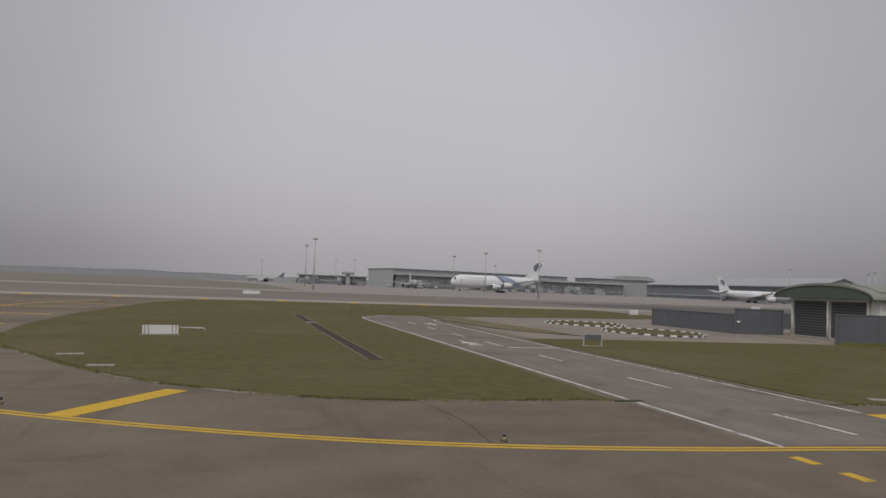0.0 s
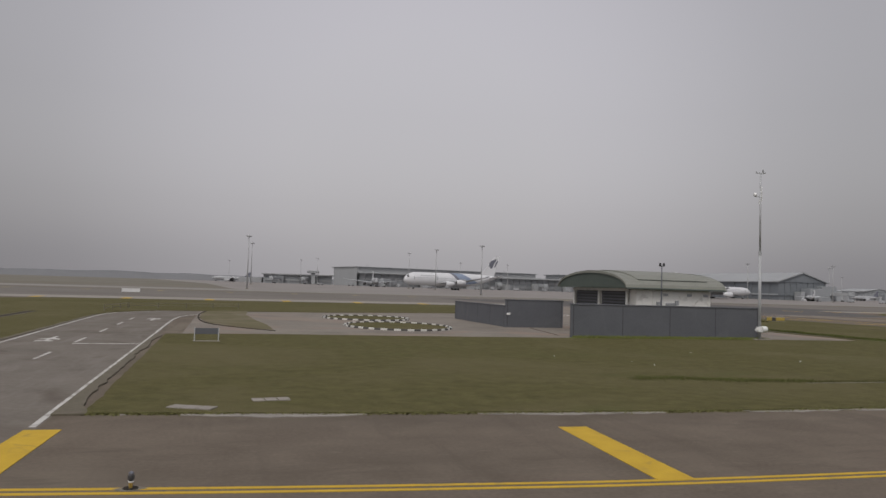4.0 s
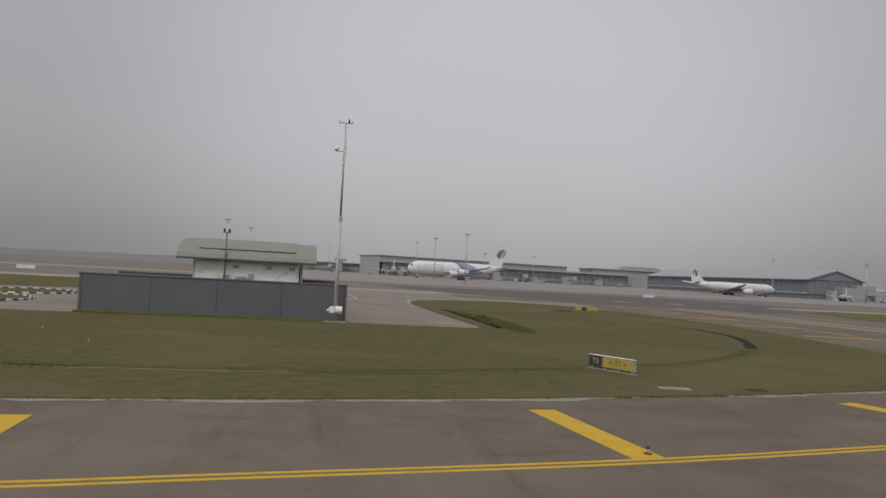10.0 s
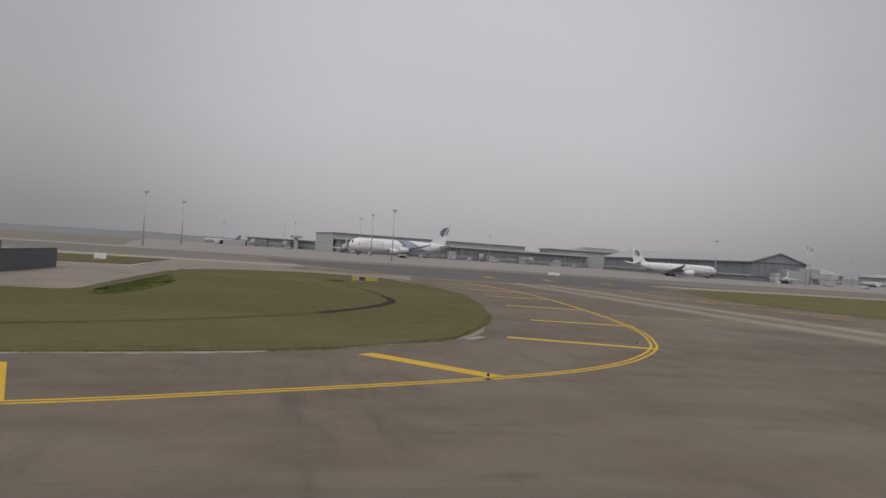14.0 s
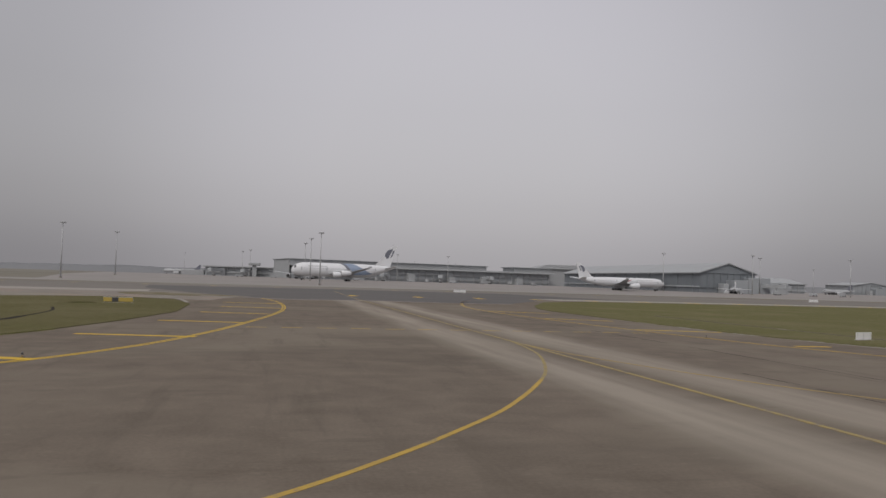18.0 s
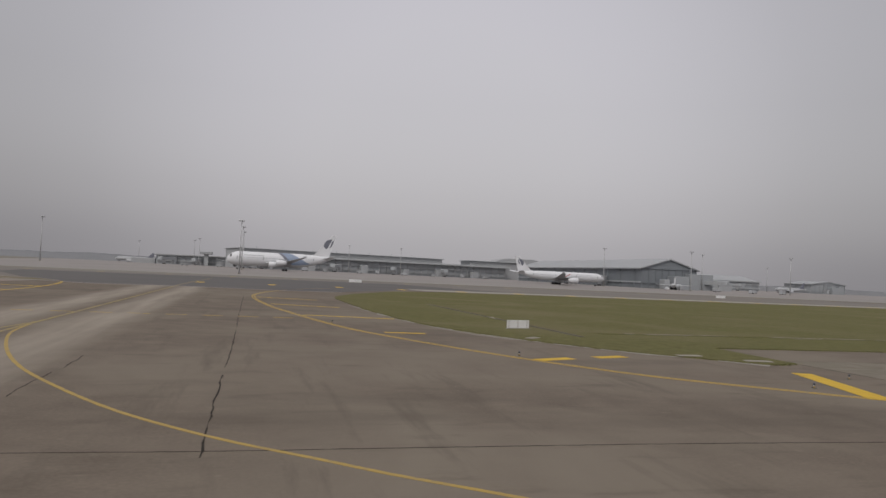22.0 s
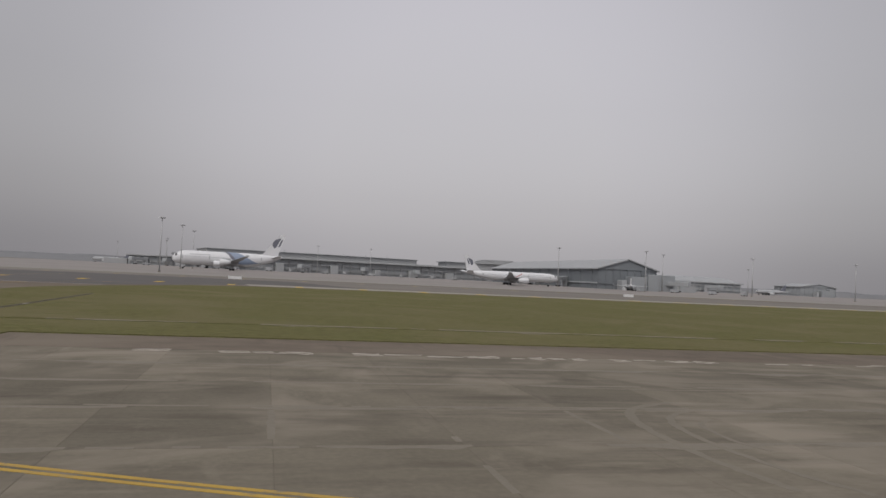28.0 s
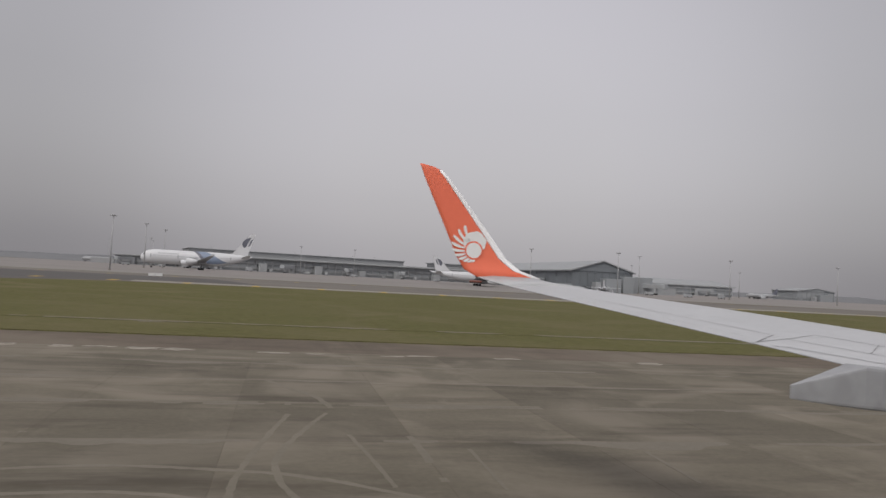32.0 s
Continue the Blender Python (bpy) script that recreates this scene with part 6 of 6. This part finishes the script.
bm_u, bm_l = bmesh.new(), bmesh.new()
STATIONS = [1.6, 2.6, 3.6, 4.6, 5.6, 6.6, 7.6, 8.6, 9.6, 10.6, 11.6, 12.6, 13.6, 14.4]
CS = [0, 0.1, 0.2, 0.3, 0.4, 0.5, 0.6, 0.7, 0.8, 0.88, 0.94, 0.98, 1.0]
loft(bm_u, [[(trail(l) + c * chord(l), l, upper(l, c)) for c in CS] for l in STATIONS], closed=False)
loft(bm_l, [[(trail(l) + c * chord(l), l, lower(l, c) if c < 1 else upper(l, c)) for c in CS] for l in STATIONS], closed=False)
skin = part("upper_skin", bm_u, WING_GREY, wing_root, "light grey painted upper wing skin", smooth=True)
part("lower_skin", bm_l, WING_LOW, wing_root, "darker grey lower wing skin", smooth=True)
bm = bmesh.new()
loft(bm, [[(trail(l), l, upper(l, 0)), (trail(l), l, lower(l, 0))] for l in STATIONS], closed=False)
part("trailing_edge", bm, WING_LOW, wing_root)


def seam(pts, w=0.03):
    """A panel line on the upper skin through (span, chord fraction) points."""
    bm = bmesh.new()
    dense = []
    for (l0, c0), (l1, c1) in zip(pts, pts[1:]):
        for k in range(8):
            dense.append((l0 + (l1 - l0) * k / 8, c0 + (c1 - c0) * k / 8))
    dense.append(pts[-1])
    xy = [(trail(l) + c * chord(l), l) for l, c in dense]
    loops = []
    for i, (l, c) in enumerate(dense):
        a, b = Vector(xy[max(i - 1, 0)]), Vector(xy[min(i + 1, len(xy) - 1)])
        d = (b - a).normalized()
        nrm = Vector((-d.y, d.x)) * w * 0.36
        z = upper(l, c) + 0.006
        loops.append([(xy[i][0] + nrm.x, l + nrm.y, z), (xy[i][0] - nrm.x, l - nrm.y, z)])
    loft(bm, loops, closed=False)
    part("panel_seam", bm, SEAM, skin)


seam([(12.74, 0.0), (12.71, 0.17), (12.6, 0.18), (9.26, 0.18), (9.02, 0.02)], 0.018)
seam([(12.4, 0.07), (9.3, 0.07)], 0.008)
seam([(9.02, 0.0), (9.02, 0.18), (9.12, 0.33), (8.75, 0.35), (5.5, 0.36), (3.0, 0.36)], 0.022)
seam([(9.01, 0.16), (7.9, 0.2), (5.0, 0.22), (3.0, 0.22)], 0.018)
seam([(8.8, 0.02), (8.66, 0.045), (7.66, 0.1), (5.0, 0.11)], 0.022)
seam([(8.06, 0.19), (8.42, 0.36)], 0.012)

# blended winglet: span, height over the eye, trailing and leading edge
BLADE = [(14.4, -0.06, 4.03, 5.79), (14.75, -0.01, 3.83, 5.3), (15.0, 0.09, 3.5, 4.86), (15.12, 0.25, 3.22, 4.45), (15.18, 0.5, 3.06, 4.13), (15.24, 1.0, 2.84, 3.76), (15.3, 1.6, 2.57, 3.29), (15.35, 2.15, 2.32, 2.85), (15.37, 2.33, 2.25, 2.68), (15.38, 2.4, 2.22, 2.5), (15.385, 2.45, 2.2, 2.26)]


def blade_half(c, ch):
    return 0.04 * ch * min(1.0, 0.15 + 3.5 * c) * math.sqrt(max(0.02, 1 - c ** 30))


def blade(f0, f1, first, last, grow=0.0):
    bm = bmesh.new()
    loops = []
    for i, (l, z, te, le) in enumerate(BLADE):
        if not first <= i <= last:
            continue
        a, b = BLADE[max(i - 1, 0)], BLADE[min(i + 1, len(BLADE) - 1)]
        d = Vector((b[0] - a[0], b[1] - a[1])).normalized()
        nrm = Vector((-d.y, d.x))  # inboard and up
        up, dn = [], []
        for k in range(9):
            c = f0 + (f1 - f0) * k / 8
            th = blade_half(c, le - te) + grow
            x = grow * max(0.0, (c - 0.85) / 0.15) + te + c * (le - te)
            up.append((x, l + nrm.x * th, EYE + z + nrm.y * th))
            dn.append((x, l - nrm.x * th, EYE + z - nrm.y * th))
        loops.append(up + dn[::-1])
    return loft(bm, loops)


part("tip_blend", blade(0.0, 1.0, 0, 2), WING_GREY, wing_root, "light grey blended wing tip", smooth=True)
fin_ = part("winglet", blade(0.0, 1.0, 2, 99), ORANGE, wing_root, "orange blended winglet", smooth=True)
part("leading_edge", blade(0.85, 1.0, 2, 8, 0.016), BRIGHT_EDGE, fin_, "bare white leading edge strip", smooth=True)
part("tip_lamp", boxes((3.26, 3.52, 14.64, 14.74, EYE - 0.035, EYE + 0.02), bevel=0.02), LAMP_BROWN, fin_, "dark red navigation lamp fairing")


def on_blade(x, z, proud=0.012):
    """Point on the inboard face of the winglet."""
    for a, b in zip(BLADE, BLADE[1:]):
        if a[1] <= z <= b[1]:
            f = (z - a[1]) / (b[1] - a[1])
            l = a[0] + (b[0] - a[0]) * f
            te, le = a[2] + (b[2] - a[2]) * f, a[3] + (b[3] - a[3]) * f
            c = (x - te) / (le - te)
            return (x, l - blade_half(min(1, max(0, c)), le - te) - proud, EYE + z)
    return (x, 15.2, EYE + z)


def emblem(pts, name, mat=None, proud=0.012):
    bm = bmesh.new()
    bm.faces.new([bm.verts.new(on_blade(x, z, proud)) for x, z in pts])
    part(name, bm, mat or WHITE, fin_, "plain white emblem shape" if mat is None else "orange ring of the emblem")


ECX, ECZ = 3.42, 0.66


def ring(r, dz=0.0, n=24):
    return [(ECX + r * math.cos(2 * math.pi * k / n), ECZ + dz + r * math.sin(2 * math.pi * k / n)) for k in range(n)]


emblem([(ECX + 0.02 + 0.25 * math.cos(t) * (1 + 0.05 * math.sin(7 * t)), ECZ + 0.17 + 0.23 * math.sin(t) * (1 + 0.05 * math.cos(5 * t))) for t in [2 * math.pi * k / 32 for k in range(32)]], "emblem_crest")
emblem(ring(0.2, -0.01), "emblem_ring", ORANGE, 0.016)
emblem(ring(0.165, -0.01), "emblem_disc", None, 0.02)
for k in range(10):
    a = radians(118 + k * 17.5)
    r0, r1 = 0.165, (0.56, 0.55, 0.53, 0.5, 0.46, 0.42, 0.37, 0.33, 0.29, 0.26)[k]
    u, v = Vector((math.cos(a), math.sin(a))), Vector((-math.sin(a), math.cos(a)))
    pts = []
    for f, w in ((0, 0.01), (0.35, 0.03), (0.75, 0.04), (0.95, 0.026), (1.0, 0.0), (0.95, -0.022), (0.75, -0.026), (0.35, -0.018), (0, -0.01)):
        p = Vector((ECX, ECZ)) + u * (r0 + (r1 - r0) * f) + v * (w - 0.06 * f * f)
        pts.append((p.x, p.y))
    emblem(pts, "emblem_feather")

# flap track fairings
for l, s in ((7.3, 1.0), (4.2, 1.15)):
    te = trail(l)
    z0 = EYE - 0.105 * (TIP - l)
    loops = []
    for dx, top, bot, wd in ((-1.27 * s, -0.125, -0.27, 0.012), (-1.25 * s, -0.12, -0.28, 0.02), (-0.85 * s, 0.0, -0.32, 0.1), (-0.46, 0.125, -0.355, 0.17), (0.6, 0.06, -0.42, 0.2), (1.4, -0.08, -0.44, 0.2), (2.2, -0.12, -0.4, 0.16), (2.8, -0.14, -0.24, 0.05)):
        zc, hz = z0 - 0.02 + (top + bot) / 2, (top - bot) / 2
        loops.append([(te + dx, l + wd * math.copysign(abs(math.cos(t)) ** 0.12, math.cos(t)), zc + hz * math.copysign(abs(math.sin(t)) ** 0.22, math.sin(t))) for t in [2 * math.pi * k / 16 for k in range(16)]])
    part("flap_track_fairing", loft(bmesh.new(), loops), FAIRING, wing_root, "pale grey canoe-shaped flap track fairing")
# main wheels under the wing root
leg = part("landing_gear", tube(bmesh.new(), [((8.6, 1.9, EYE - 1.5), 0.13), ((8.6, 1.9, 0.55), 0.11)], 12), STEEL, wing_root, "steel main landing gear leg")
part("axle", tube(bmesh.new(), [((8.6, 1.5, 0.55), 0.08), ((8.6, 2.3, 0.55), 0.08)], 10), STEEL, leg)
for l in (1.55, 2.25):
    part("wheel", tube(bmesh.new(), [((8.6, l - 0.17, 0.55), 0.45), ((8.6, l - 0.13, 0.55), 0.55), ((8.6, l + 0.13, 0.55), 0.55), ((8.6, l + 0.17, 0.55), 0.45)], 22), RUBBER, leg)
